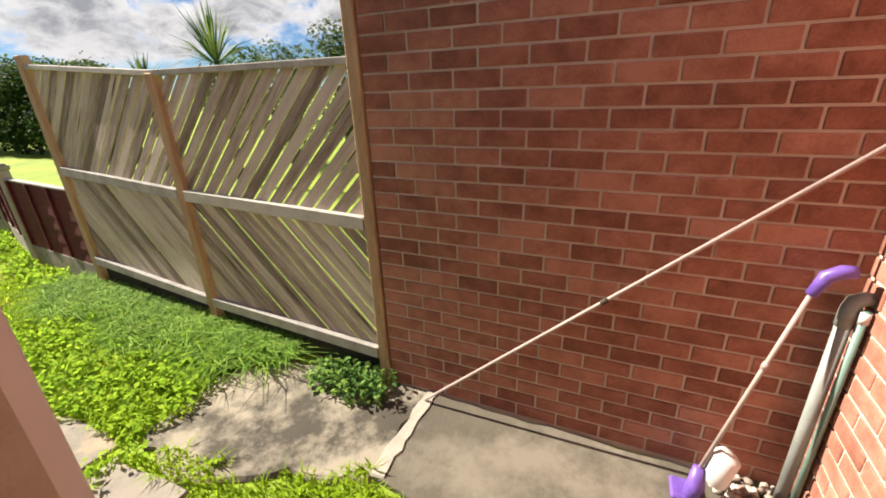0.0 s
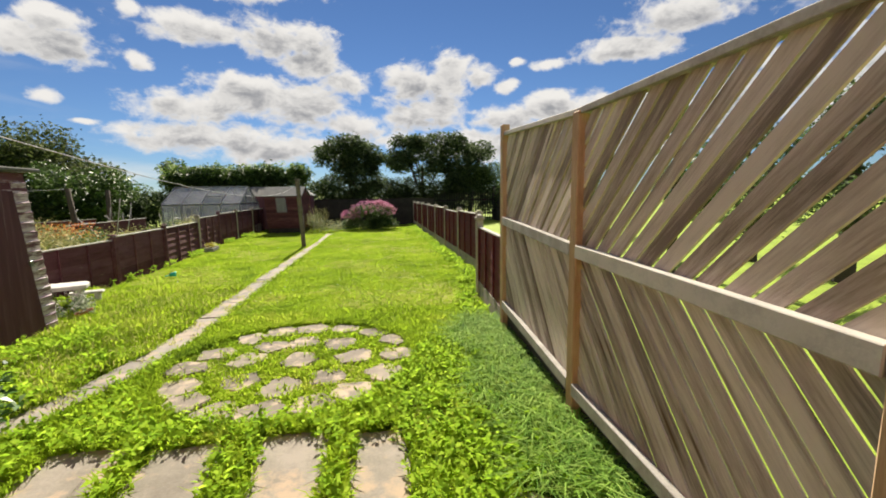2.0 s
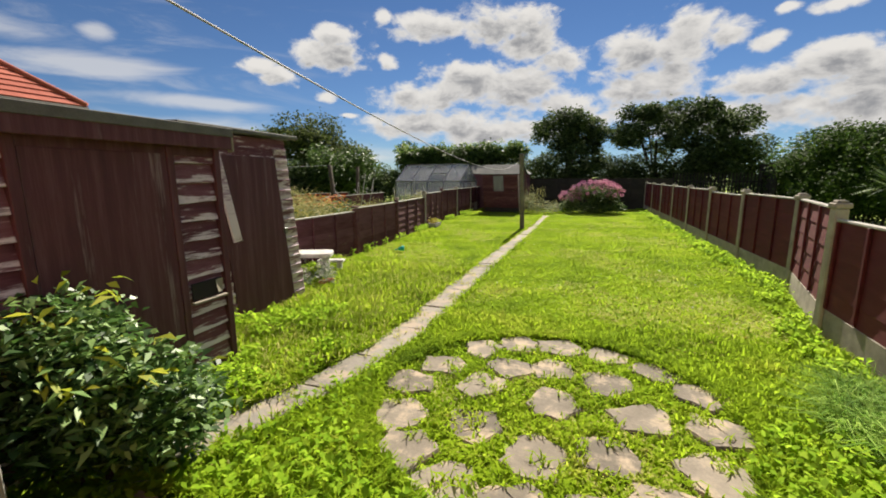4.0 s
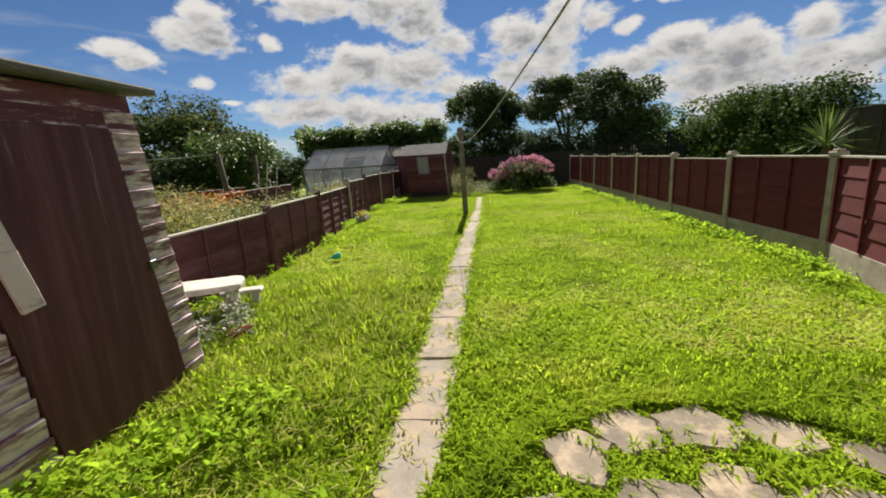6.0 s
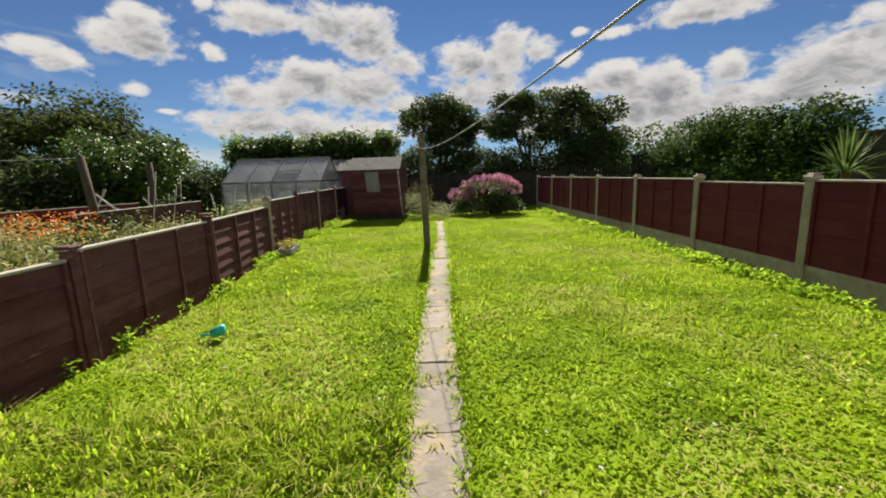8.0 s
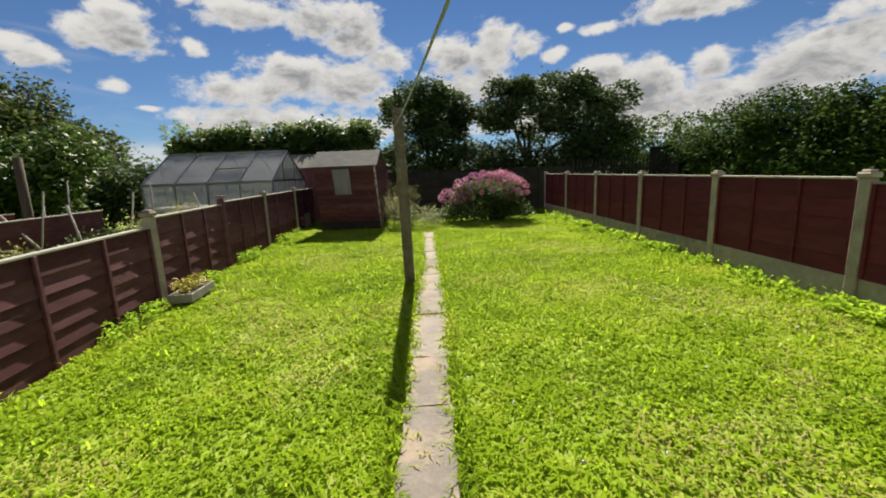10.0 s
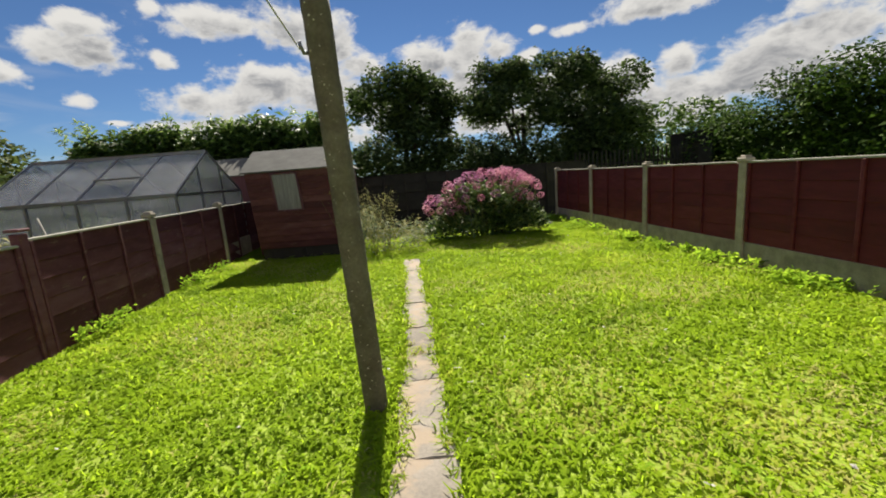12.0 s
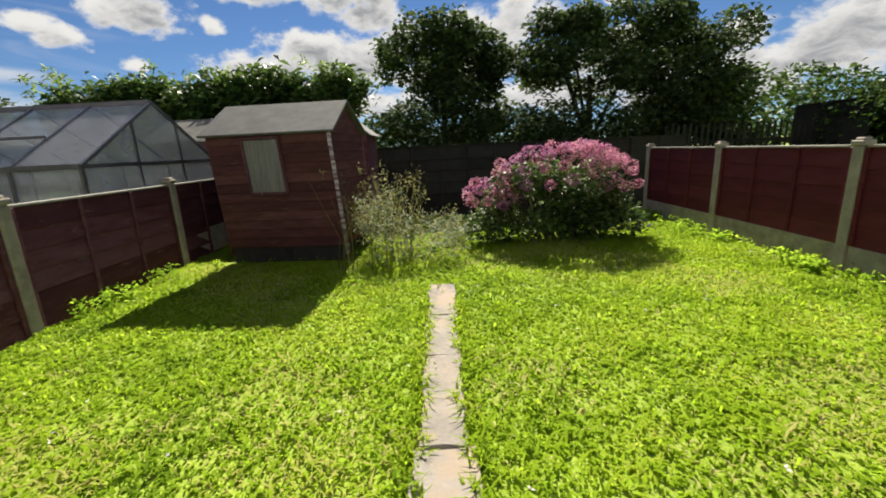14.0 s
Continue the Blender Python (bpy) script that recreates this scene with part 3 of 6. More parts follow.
# ---- house around the door ----
HX = 0.28                                     # outer face of the door's wall
west = brick_wall("wall_west", "red brick wall beside the back door", (HX, -1.15, 0), 90, 0.56, 3.2, depth=0.3)
reveal = brick_wall("wall_reveal", "red brick reveal of the back door", (HX - 0.03, -0.53, 0), -90, 0.5, 2.1, depth=0.04)
house_n = brick_wall("wall_north", "red brick rear wall of the house", (HX - 0.08, 0.9, 0), 180, 6.0, 3.2, depth=0.25)
structure(box("wall_pier", (HX - 0.115, 0.88, 1.1), (0.23, 0.05, 2.2), MORTAR, bevel=0), "narrow wall between the back door and the corner of the house")
structure(box("lintel", (HX - 0.2, 0.19, 2.68), (0.24, 1.36, 1.04), MORTAR, bevel=0.005), "lintel above the back door")
door = structure(thing("door_1", "white plastic frame of the wide back doors", "door", (HX, 0, 0)), "white plastic door frame, open to the garden")
box("jamb", (-0.01, -0.448, 1.09), (0.045, 0.15, 2.06), UPVC, door)
box("jamb", (-0.07, 0.775, 1.09), (0.08, 0.15, 2.06), UPVC, door)
box("bead", (-0.112, 0.745, 1.09), (0.014, 0.03, 2.0), UPVC, door)
box("head", (-0.04, 0.16, 2.14), (0.07, 1.36, 0.05), UPVC, door)
box("threshold", (-0.03, 0.16, 0.06), (0.14, 1.12, 0.06), UPVC, door, bevel=0.01)
leaf = structure(thing("door_2", "white plastic door leaf standing open, with a grooved panel", "door", (HX - 0.13, 0.83, 0.08), 180), "white plastic door leaf standing open, with a grooved panel")
box("panel", (0.42, 0, 0.98), (0.8, 0.05, 1.96), UPVC, leaf)
for gx in (0.1, 0.72):
    box("bead", (gx, 0.03, 0.98), (0.025, 0.014, 1.7), UPVC, leaf)
box("handle", (0.05, 0.045, 1.0), (0.02, 0.03, 0.2), METAL, leaf, "pale metal handle")
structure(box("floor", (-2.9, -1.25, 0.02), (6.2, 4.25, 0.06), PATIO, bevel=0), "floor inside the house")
structure(box("ceiling", (-2.9, -1.25, 2.6), (6.2, 4.25, 0.1), UPVC, bevel=0), "ceiling inside the house")
structure(box("wall_inner_south", (-2.2, -3.4, 1.3), (8.4, 0.1, 2.6), UPVC, bevel=0), "plain wall inside the house")
structure(box("wall_inner_west", (-5.8, -1.1, 1.3), (0.1, 4.5, 2.6), UPVC, bevel=0), "plain wall inside the house")
structure(box("wall_inner_east", (HX - 0.36, -1.95, 1.3), (0.1, 2.9, 2.6), UPVC, bevel=0), "plain wall inside the house")

# ---- patio ----
patio = structure(thing("patio", "worn concrete patio with pale flaking patches beside the brick wall", "patio"), "worn concrete patio with pale flaking patches beside the brick wall")
r1 = random.Random(11)
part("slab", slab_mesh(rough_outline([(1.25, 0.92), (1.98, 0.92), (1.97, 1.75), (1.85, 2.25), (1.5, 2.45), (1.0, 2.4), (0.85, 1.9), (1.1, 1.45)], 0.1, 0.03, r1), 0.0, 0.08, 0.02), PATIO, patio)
part("slab", slab_mesh(rough_outline([(0.3, -1.13), (1.98, -1.13), (1.98, 0.88), (1.3, 0.88), (1.15, 0.2), (0.7, 0.1), (0.3, 0.05)], 0.12, 0.012, r1), 0.004, 0.08, 0.015), PATIO_DULL, patio, "smoother grey-brown concrete")
part("mortar_strip", slab_mesh(rough_outline([(1.3, 0.86), (1.99, 0.85), (1.99, 0.925), (1.28, 0.95)], 0.06, 0.012, r1), 0.013, 0.05, 0.01), PALE_MORTAR, patio, "pale cracked mortar strip")

paving = structure(thing("pavement_slabs", "row of worn grey slabs with grass between them", "paving"), "row of worn grey slabs with grass between them")
for x0, x1, y0, y1 in ((-1.8, -1.33, 2.2, 3.15), (-1.25, -0.74, 2.2, 3.26), (-0.64, -0.2, 2.25, 3.2), (0.02, 0.45, 2.2, 3.22), (0.58, 0.93, 2.45, 3.17), (0.02, 0.45, 1.5, 2.1), (0.52, 0.85, 1.75, 2.35)):
    part("slab", slab_mesh(rough_outline([(x0, y0), (x1, y0), (x1, y1), (x0, y1)], 0.12, 0.02, r1), 0.0 + r1.uniform(-0.004, 0.006), 0.07), STONE, paving)

CX, CY, CR = -0.02, 4.52, 1.13
circle = structure(thing("pavement_circle", "circle of worn stone setts with grass growing between", "paving", (CX, CY, 0)), "circle of worn stone setts with grass growing between")
# middles of the stones: an outer ring of big ones, an inner ring, one in the middle
STONES = [(-1.0, 4.5), (-0.84, 4.86), (-0.62, 5.25), (-0.33, 5.42), (0.02, 5.46), (0.38, 5.41), (0.73, 5.22), (0.95, 4.92), (0.97, 4.5), (0.82, 4.06), (0.58, 3.75),
          (0.25, 3.6), (-0.1, 3.56), (-0.42, 3.62), (-0.71, 3.82), (-0.9, 4.12), (-0.5, 4.62), (-0.42, 4.14), (-0.05, 3.97), (0.33, 4.11), (0.53, 4.52), (0.37, 4.92), (-0.01, 5.02), (-0.34, 4.96), (0.03, 4.53)]
STONE_SIZE = []
for k, (sx, sy) in enumerate(STONES):
    away = math.atan2(sy - CY, sx - CX)
    along, across = (r1.uniform(0.19, 0.21), r1.uniform(0.19, 0.22)) if k < 16 else (r1.uniform(0.2, 0.225), r1.uniform(0.19, 0.22))
    STONE_SIZE.append((away, across, along))
    corners = 5 if k % 3 else 6
    turn0 = r1.uniform(0, 1)
    pts = []
    for c in range(corners):
        a = 2 * math.pi * (c + turn0) / corners + r1.uniform(-0.3, 0.3)
        u, v = across * math.cos(a) * r1.uniform(0.88, 1.1), along * math.sin(a) * r1.uniform(0.85, 1.15)
        pts.append((sx - CX + u * math.cos(away) - v * math.sin(away), sy - CY + u * math.sin(away) + v * math.cos(away)))
    part("stone", slab_mesh(rough_outline(pts, 0.06, 0.014, r1), r1.uniform(-0.012, 0.006), 0.05, 0.012), STONE_WARM, circle)

track = structure(thing("path", "long narrow path of worn concrete slabs across the lawn", "path"), "long narrow path of worn concrete slabs across the lawn")
y = 3.35
while y < 17.7:
    ln = r1.uniform(0.55, 0.95)
    w = (0.16 if y < 10 else 0.15 if y < 13.5 else 0.125) + r1.uniform(-0.015, 0.015)
    xa, xb = path_x(y), path_x(y + ln)
    part("slab", slab_mesh(rough_outline([(xa - w, y), (xa + w, y), (xb + w, y + ln - 0.008), (xb - w, y + ln - 0.008)], 0.09, 0.015, r1), r1.uniform(-0.006, 0.002), 0.06, 0.006), PATH_STONE, track)
    y += ln

# ---- fences ----


def lattice_fence():
    """Tall fence of two bays with slanting slats, upper ones leaning one way and lower ones the other."""
    f = thing("lattice_fence", "tall weathered fence of slanting slats beside the brick wall", "fence")
    posts = [(2.03, 1.25), (2.09, 3.0), (2.2, 4.87)]
    heights = [(2.05, 1.15, 0.22), (2.06, 1.19, 0.26), (2.19, 1.27, 0.34)]
    for i, (px, py) in enumerate(posts):
        hp = (2.42, 2.06, 2.28)[i]
        box("post", (px - 0.015, py, hp / 2 - 0.05), (0.08, 0.085 if i else 0.07, hp + 0.1), POST_WOOD, f, "pine post", bevel=0.006)
    for (xa, ya), (xb, yb), ha, hb in zip(posts, posts[1:], heights, heights[1:]):
        ang = math.degrees(math.atan2(yb - ya, xb - xa))
        L = math.hypot(xb - xa, yb - ya)
        base = pose(xa, ya, 0, 0, 0, ang)

        def at(u, v, z, base=base):
            return tuple(base @ Vector((u, v, z)))

        def level(k, u, ha=ha, hb=hb, L=L):
            return ha[k] + (hb[k] - ha[k]) * u / L
        for k, name_, v, dep, thick in ((0, "top_rail", 0.0, 0.085, 0.04), (1, "middle_rail", 0.035, 0.045, 0.085), (2, "bottom_rail", 0.035, 0.045, 0.085)):
            tilt = -math.degrees(math.atan2(hb[k] - ha[k], L))
            u0, u1 = (0.0, L) if k == 0 else (0.04, L - 0.04)
            box(name_, at((u0 + u1) / 2, v, level(k, L / 2)), (u1 - u0, dep, thick), GREY_WOOD, f, rot=turned(0, 0, ang) @ turned(0, tilt, 0))
        # near-black strip filling the gap under the bottom rail with painted shade
        box("kick_board", at(L / 2, -0.02, ha[2] / 2 - 0.02), (L - 0.1, 0.025, ha[2] + 0.0), DARK, f, "dark strip in place of the shade under the bottom rail", rot=turned(0, 0, ang))
        for lo_k, hi_k, sgn in ((1, 0, -1), (2, 1, 1)):
            z_lo, z_hi = level(lo_k, L / 2), level(hi_k, L / 2)
            hgt = z_hi - z_lo
            run = hgt * 1.02
            half, pitch = 0.053, 0.134
            k = -run
            while k < L + run:
                ua = k + rng.uniform(-0.006, 0.006)
                k += pitch
                corners = []
                # a slanting strip cut by the bay: walk both long edges
                edges = []
                for off in (-half, half):
                    b0, b1 = ua + off, ua + off + sgn * run
                    t0, t1 = 0.0, 1.0
                    lo_u, hi_u = 0.035, L - 0.035
                    if b1 > b0:
                        t0, t1 = max(t0, (lo_u - b0) / run), min(t1, (hi_u - b0) / run)
                    else:
                        t0, t1 = max(t0, (b0 - hi_u) / run), min(t1, (b0 - lo_u) / run)
                    edges.append((b0, b1, t0, t1))
                if any(e[3] - e[2] < 0.03 for e in edges):
                    continue
                for (b0, b1, t0, t1), order in zip(edges, ((0, 1), (1, 0))):
                    for o in order:
                        t = (t0, t1)[o]
                        u = b0 + (b1 - b0) * t
                        corners.append((u, level(lo_k, u) + (level(hi_k, u) - level(lo_k, u)) * t))
                bm = bmesh.new()
                v0 = rng.uniform(-0.003, 0.003)
                frame_m = pose(*at(ua, 0, level(lo_k, 0)), 0, 0, ang) @ turned(0, sgn * 45, 0)
                back = frame_m.inverted()
                fr = [bm.verts.new(back @ Vector(at(u, 0.009 + v0, zz))) for u, zz in corners]
                bk = [bm.verts.new(back @ Vector(at(u, -0.005 + v0, zz))) for u, zz in corners]
                bm.faces.new(fr)
                bm.faces.new(bk[::-1])
                for i in range(4):
                    bm.faces.new((fr[i], bk[i], bk[(i + 1) % 4], fr[(i + 1) % 4]))
                bmesh.ops.recalc_face_normals(bm, faces=bm.faces)
                part("slat", bm, FENCE_NEW, f).matrix_basis = frame_m
    return f


lattice_fence()


def concrete_post(at, height, group):
    p = thing("fence_post", "square weathered concrete fence post with a cap, on grass", "post", at, 0, group)
    box("shaft", (0, 0, height / 2 - 0.06), (0.105, 0.105, height - 0.0), CONCRETE, p, bevel=0.012)
    bm = bmesh.new()
    add_box(bm, (0, 0, height - 0.035), (0.13, 0.13, 0.05), None, 0.01)
    add_box(bm, (0, 0, height), (0.09, 0.09, 0.03), None, 0.012)
    part("cap", bm, CONCRETE, p)
    return p


def wood_post(at, height, group, mat):
    p = thing("wooden_post", "square stained timber fence post with a flat cap", "post", at, 0, group)
    box("shaft", (0, 0, height / 2 - 0.04), (0.085, 0.085, height), mat, p, bevel=0.006)
    box("cap", (0, 0, height - 0.01), (0.12, 0.12, 0.025), mat, p, bevel=0.006)
    return p


def panel(a, b, z0, z1, mat, label, group, side=1, battens=2, boards=5, cap=None):
    """Overlapped board panel from a to b, with battens, a cap and a frame."""
    ang = math.degrees(math.atan2(b[1] - a[1], b[0] - a[0]))
    L = math.dist(a, b)
    f = thing("fence", label, "fence", (a[0], a[1], 0), ang, group)
    hgt = (z1 - z0) / boards
    for k in range(boards):
        bm = bmesh.new()
        add_box(bm, (L / 2, 0, z0 + hgt * (k + 0.5)), (L, 0.014, hgt + 0.025), turned((3.5 if side > 0 else 6.0) * side, 0, 0), 0.002, 0.004)
        part("board", bm, mat, f)
    for k in range(battens + 2):
        u = L * k / (battens + 1)
        u = min(max(u, 0.02), L - 0.02)
        box("batten", (u, 0.022 * side, (z0 + z1) / 2), (0.035, 0.025, z1 - z0), mat, f)
    box("cap_rail", (L / 2, 0.0, z1 + 0.012), (L, 0.06, 0.022), cap or GREY_WOOD, f, "pale weathered capping")
    return f


def gravel_board(a, b, height):
    ang = math.degrees(math.atan2(b[1] - a[1], b[0] - a[0]))
    L = math.dist(a, b)
    g = thing("gravel_board", "grey concrete board along the foot of the fence", "gravel board", (a[0], a[1], 0), ang, "gravel boards")
    box("board", (L / 2, 0, height / 2 - 0.05), (L, 0.04, height + 0.02), CONCRETE, g, bevel=0.006)


RH = 1.22
pts_r = [(2.22, 4.93), (2.35, 6.62)] + [(RX, yy) for yy in RIGHT_Y]
for i, (px, py) in enumerate(pts_r[1:]):
    concrete_post((px, py, 0), RH, "concrete posts of the red fence")
for i, (a, b) in enumerate(zip(pts_r, pts_r[1:])):
    d = Vector((b[0] - a[0], b[1] - a[1])).normalized() * 0.055
    a2, b2 = (a[0] + d.x, a[1] + d.y), (b[0] - d.x, b[1] - d.y)
    top = RH - 0.075 - (0.1 if i == 0 else 0.04 if i == 3 else 0)
    panel(a2, b2, 0.24, top, RED_FENCE, "dark red painted timber fence panel on a concrete board", "red fence panels", 1, 2, 5)
    gravel_board(a2, b2, 0.27)



def left_top(y):
    """Height of the brown fence's panels at y: they step up along the garden."""
    return 0.8 if y < 9 else 0.86 if y < 13 else 0.96 if y < 15 else 1.0


for i, (xx, yy) in enumerate(LEFT_POSTS):
    lh = left_top(yy) + 0.09
    if i in (0, 3, 5, 6):
        concrete_post((xx, yy, 0), lh, "posts of the brown fence")
    else:
        wood_post((xx, yy, 0), lh + 0.02, "posts of the brown fence", BROWN_FENCE)
for a, b in zip([(-4.22, 5.2)] + LEFT_POSTS, LEFT_POSTS + [(-4.45, 21.3)]):
    d = Vector((b[0] - a[0], b[1] - a[1])).normalized() * 0.055
    panel((a[0] + d.x, a[1] + d.y), (b[0] - d.x, b[1] - d.y), -0.03, left_top(a[1] + 0.1), BROWN_FENCE, "brown stained timber fence panel with a pale cap", "brown fence panels", -1, 2, 6)

# ---- old sheds ----


def lapped(parent, p0, ang, L, z0, z1, n, mat, lean=(0, 0), name="board", tilt=-12.0, skip=None, r=rng):
    """Overlapping boards on a wall from p0 along ang; lean: shift of the top in x, y."""
    hgt = (z1 - z0) / n
    for k in range(n):
        f = (k + 0.5) / n
        z = z0 + hgt * (k + 0.5)
        a, b = 0.0, L
        if skip and skip[0] < k < skip[1]:
            continue
        bm = bmesh.new()
        base = pose(p0[0] + lean[0] * f, p0[1] + lean[1] * f, 0, 0, 0, ang)
        m = base @ pose((a + b) / 2, 0.0, z, tilt, r.uniform(-0.5, 0.5), 0)
        cuts = max(2, int((b - a) / 0.12))
        wob = [r.uniform(-0.005, 0.005) for _ in range(cuts + 1)]
        rings = []
        for i in range(cuts + 1):
            u = (b - a) * (i / cuts - 0.5)
            lo, hi = -(hgt + 0.022) / 2 + wob[i], (hgt + 0.022) / 2
            rings.append([bm.verts.new((u, yv, zv)) for yv, zv in ((-0.008, lo), (0.008, lo), (0.008, hi), (-0.008, hi))])
        for ra, rb in zip(rings, rings[1:]):
            for i in range(4):
                bm.faces.new((ra[i], rb[i], rb[(i + 1) % 4], ra[(i + 1) % 4]))
        bm.faces.new(rings[0][::-1])
        bm.faces.new(rings[-1])
        bmesh.ops.recalc_face_normals(bm, faces=bm.faces)
        part(name, bm, mat, parent).matrix_basis = m


# big shed: front faces +x
S1X0, S1Y0, S1Y1, S1H = -2.4, 2.55, 4.3, 1.79
shed = thing("shed", "old dark red lapped timber shed with peeling paint", "shed")
lapped(shed, (S1X0, 3.93), 90, S1Y1 - 3.93, 0.0, S1H - 0.1, 13, SHED_WOOD)
lapped(shed, (S1X0, S1Y0), 90, 0.62, 0.0, S1H - 0.1, 13, SHED_WOOD)
box("door", (S1X0 + 0.012, 3.55, 0.86), (0.03, 0.74, 1.5), SHED_DOOR, shed, "plain door with faded streaks", jitter=0.004)
box("door_frame", (S1X0 + 0.0, 3.44, 1.68), (0.05, 1.78, 0.16), SHED_DOOR, shed)
box("door_post", (S1X0 + 0.012, 3.945, 0.83), (0.05, 0.05, 1.66), SHED_DOOR, shed)
box("door_post", (S1X0 + 0.012, 3.155, 0.83), (0.05, 0.05, 1.66), SHED_DOOR, shed)
box("corner_post", (S1X0 + 0.01, S1Y1, 0.85), (0.06, 0.05, 1.7), SHED_DOOR, shed)
lapped(shed, (S1X0, S1Y1), 180, 1.7, 0.0, S1H - 0.12, 13, SHED_WOOD)
box("back_wall", (-4.1, 3.45, 0.85), (0.03, 1.8, 1.7), SHED_WOOD, shed)
box("side_wall", (-3.26, S1Y0, 0.85), (1.68, 0.03, 1.7), SHED_WOOD, shed)
roof = box("roof", (-3.28, 3.4, S1H - 0.01), (1.98, 1.96, 0.05), FELT, shed, "felt covered sloping roof", rot=turned(0, 1.5, 0), bevel=0.012)
box("fascia", (S1X0 + 0.1, 3.4, S1H - 0.08), (0.022, 1.94, 0.11), SHED_DOOR, roof, "faded fascia board")
box("fascia_end", (S1X0 + 0.085, 4.385, S1H - 0.085), (0.05, 0.018, 0.13), CURTAIN, roof, "pale end of the fascia")
box("felt_edge", (S1X0 + 0.115, 3.4, S1H - 0.018), (0.012, 1.97, 0.06), FELT, roof, "torn felt edge")
gap = part("broken_window", bmesh.new(), DARK, shed, "low broken window with a pale sill")
box("opening", (S1X0 + 0.028, 4.12, 0.68), (0.014, 0.25, 0.12), DARK, gap)
box("sill", (S1X0 + 0.045, 4.12, 0.605), (0.035, 0.28, 0.02), CURTAIN, gap, "pale bare sill", jitter=0.004)
box("glass_shard", (S1X0 + 0.04, 4.215, 0.68), (0.008, 0.05, 0.1), CURTAIN, gap, "pale broken edge of the pane", jitter=0.008)

# leaning shed behind it: front faces +x and a little -y
lean_shed = thing("leaning_shed", "narrow dark red timber shed leaning, with a loose board", "shed", (-3.1, 6.12, 0), 0)
LN = (-0.10, 0.0)


def sheared(bm, dy, dx=0.0, h=1.9):
    """Shear a part's top sideways as the shed leans."""
    for v in bm.verts:
        v.co.y += dy * v.co.z / h
        v.co.x += dx * v.co.z / h


def lbox(name, c, s, mat, label="", rot=None, bevel=0.003, parent=None):
    bm = bmesh.new()
    add_box(bm, c, s, rot, bevel, 0.003)
    sheared(bm, -0.22)
    mid = Vector((0, 0, c[2]))
    bm.transform(Matrix.Translation(-mid))
    ob = part(name, bm, mat, parent or lean_shed, label)
    ob.matrix_basis = Matrix.Translation(mid)
    return ob


for k in range(16):
    z = 0.05 + k * 0.11
    if z < 1.76:
        lbox("board", (0.004, -0.09 + rng.uniform(-0.012, 0.012), z), (0.02, 0.2, 0.13), WORN_WOOD, rot=turned(rng.uniform(-1.5, 1.5), 13, 0))
        lbox("board", (0.004, -1.17, z), (0.02, 0.26, 0.13), WORN_WOOD, rot=turned(rng.uniform(-1.5, 1.5), 13, 0))
    lbox("end_board", (-0.55, 0.02, z), (1.1, 0.02, 0.125), WORN_WOOD, rot=turned(9, 0, 0))
lbox("door", (0.012, -0.61, 0.86), (0.03, 0.84, 1.62), SHED_DOOR, "plain door with pale streaks")
lbox("header", (0.0, -0.63, 1.8), (0.025, 1.3, 0.13), SHED_WOOD)
lbox("header", (0.0, -0.63, 1.71), (0.03, 1.3, 0.1), SHED_WOOD)
lbox("latch", (0.04, -0.2, 0.86), (0.02, 0.05, 0.06), METAL, "small rusty latch")
lbox("back_wall", (-1.1, -0.6, 0.9), (0.02, 1.2, 1.8), SHED_WOOD)
lbox("side_wall", (-0.55, -1.28, 0.9), (1.1, 0.02, 1.8), SHED_WOOD)
lbox("roof", (-0.52, -0.6, 1.92), (1.25, 1.5, 0.045), FELT, "felt covered flat roof", rot=turned(0, 2, 0), bevel=0.01)
plank = lbox("loose_board", (0.06, -0.965, 1.27), (0.02, 0.1, 0.86), WORN_WOOD, "pale loose board", rot=turned(5, 0, 0))

# small shed at the end of the lawn
SSX0, SSX1, SSY = -3.92, -2.3, 19.3
SHED_UP = 0.07
small = thing("small_shed", "small dark red timber shed with a grey pitched felt roof", "shed", (-3.03, 19.3, SHED_UP), -6)
for u_ in (-0.6, 0.0, 0.6):
    box("bearer", (u_, 0.7, 0.0), (0.09, 1.4, 0.16), DARK, small, "dark timber bearer under the shed")
# dark strip added across the front: stands for the shadow hiding the shed's foot
box("skirt", (0, 0.02, 0.02), (1.5, 0.02, 0.22), DARK, small, "dark strip in place of the shade below the shed")
W2 = 0.77
for k in range(1, 13):
    box("board", (0, 0.0, 0.06 + k * 0.115), (2 * W2, 0.018, 0.13), SMALL_SHED_WOOD, small, rot=turned(-6, 0, 0))
    box("side_board", (W2, 0.7, 0.06 + k * 0.115), (0.018, 1.4, 0.13), SMALL_SHED_WOOD, small, rot=turned(0, -6, 0))
for u in (-W2, W2):
    bm = bmesh.new()
    va, vb = [[bm.verts.new((u + s, yv, zv)) for yv, zv in ((0, 1.48), (0.7, 1.86), (1.4, 1.48))] for s in (-0.01, 0.01)]
    bm.faces.new(va)
    bm.faces.new(vb[::-1])
    for i in range(3):
        bm.faces.new((va[i], vb[i], vb[(i + 1) % 3], va[(i + 1) % 3]))
    bmesh.ops.recalc_face_normals(bm, faces=bm.faces)
    part("gable", bm, SMALL_SHED_WOOD, small)
box("back_wall", (0, 1.4, 0.75), (2 * W2, 0.02, 1.5), SMALL_SHED_WOOD, small)
box("side_wall", (-W2, 0.7, 0.75), (0.02, 1.4, 1.5), SMALL_SHED_WOOD, small)
box("corner_strip", (W2 + 0.005, -0.01, 0.75), (0.04, 0.04, 1.5), WORN_WOOD, small, "worn corner strip")
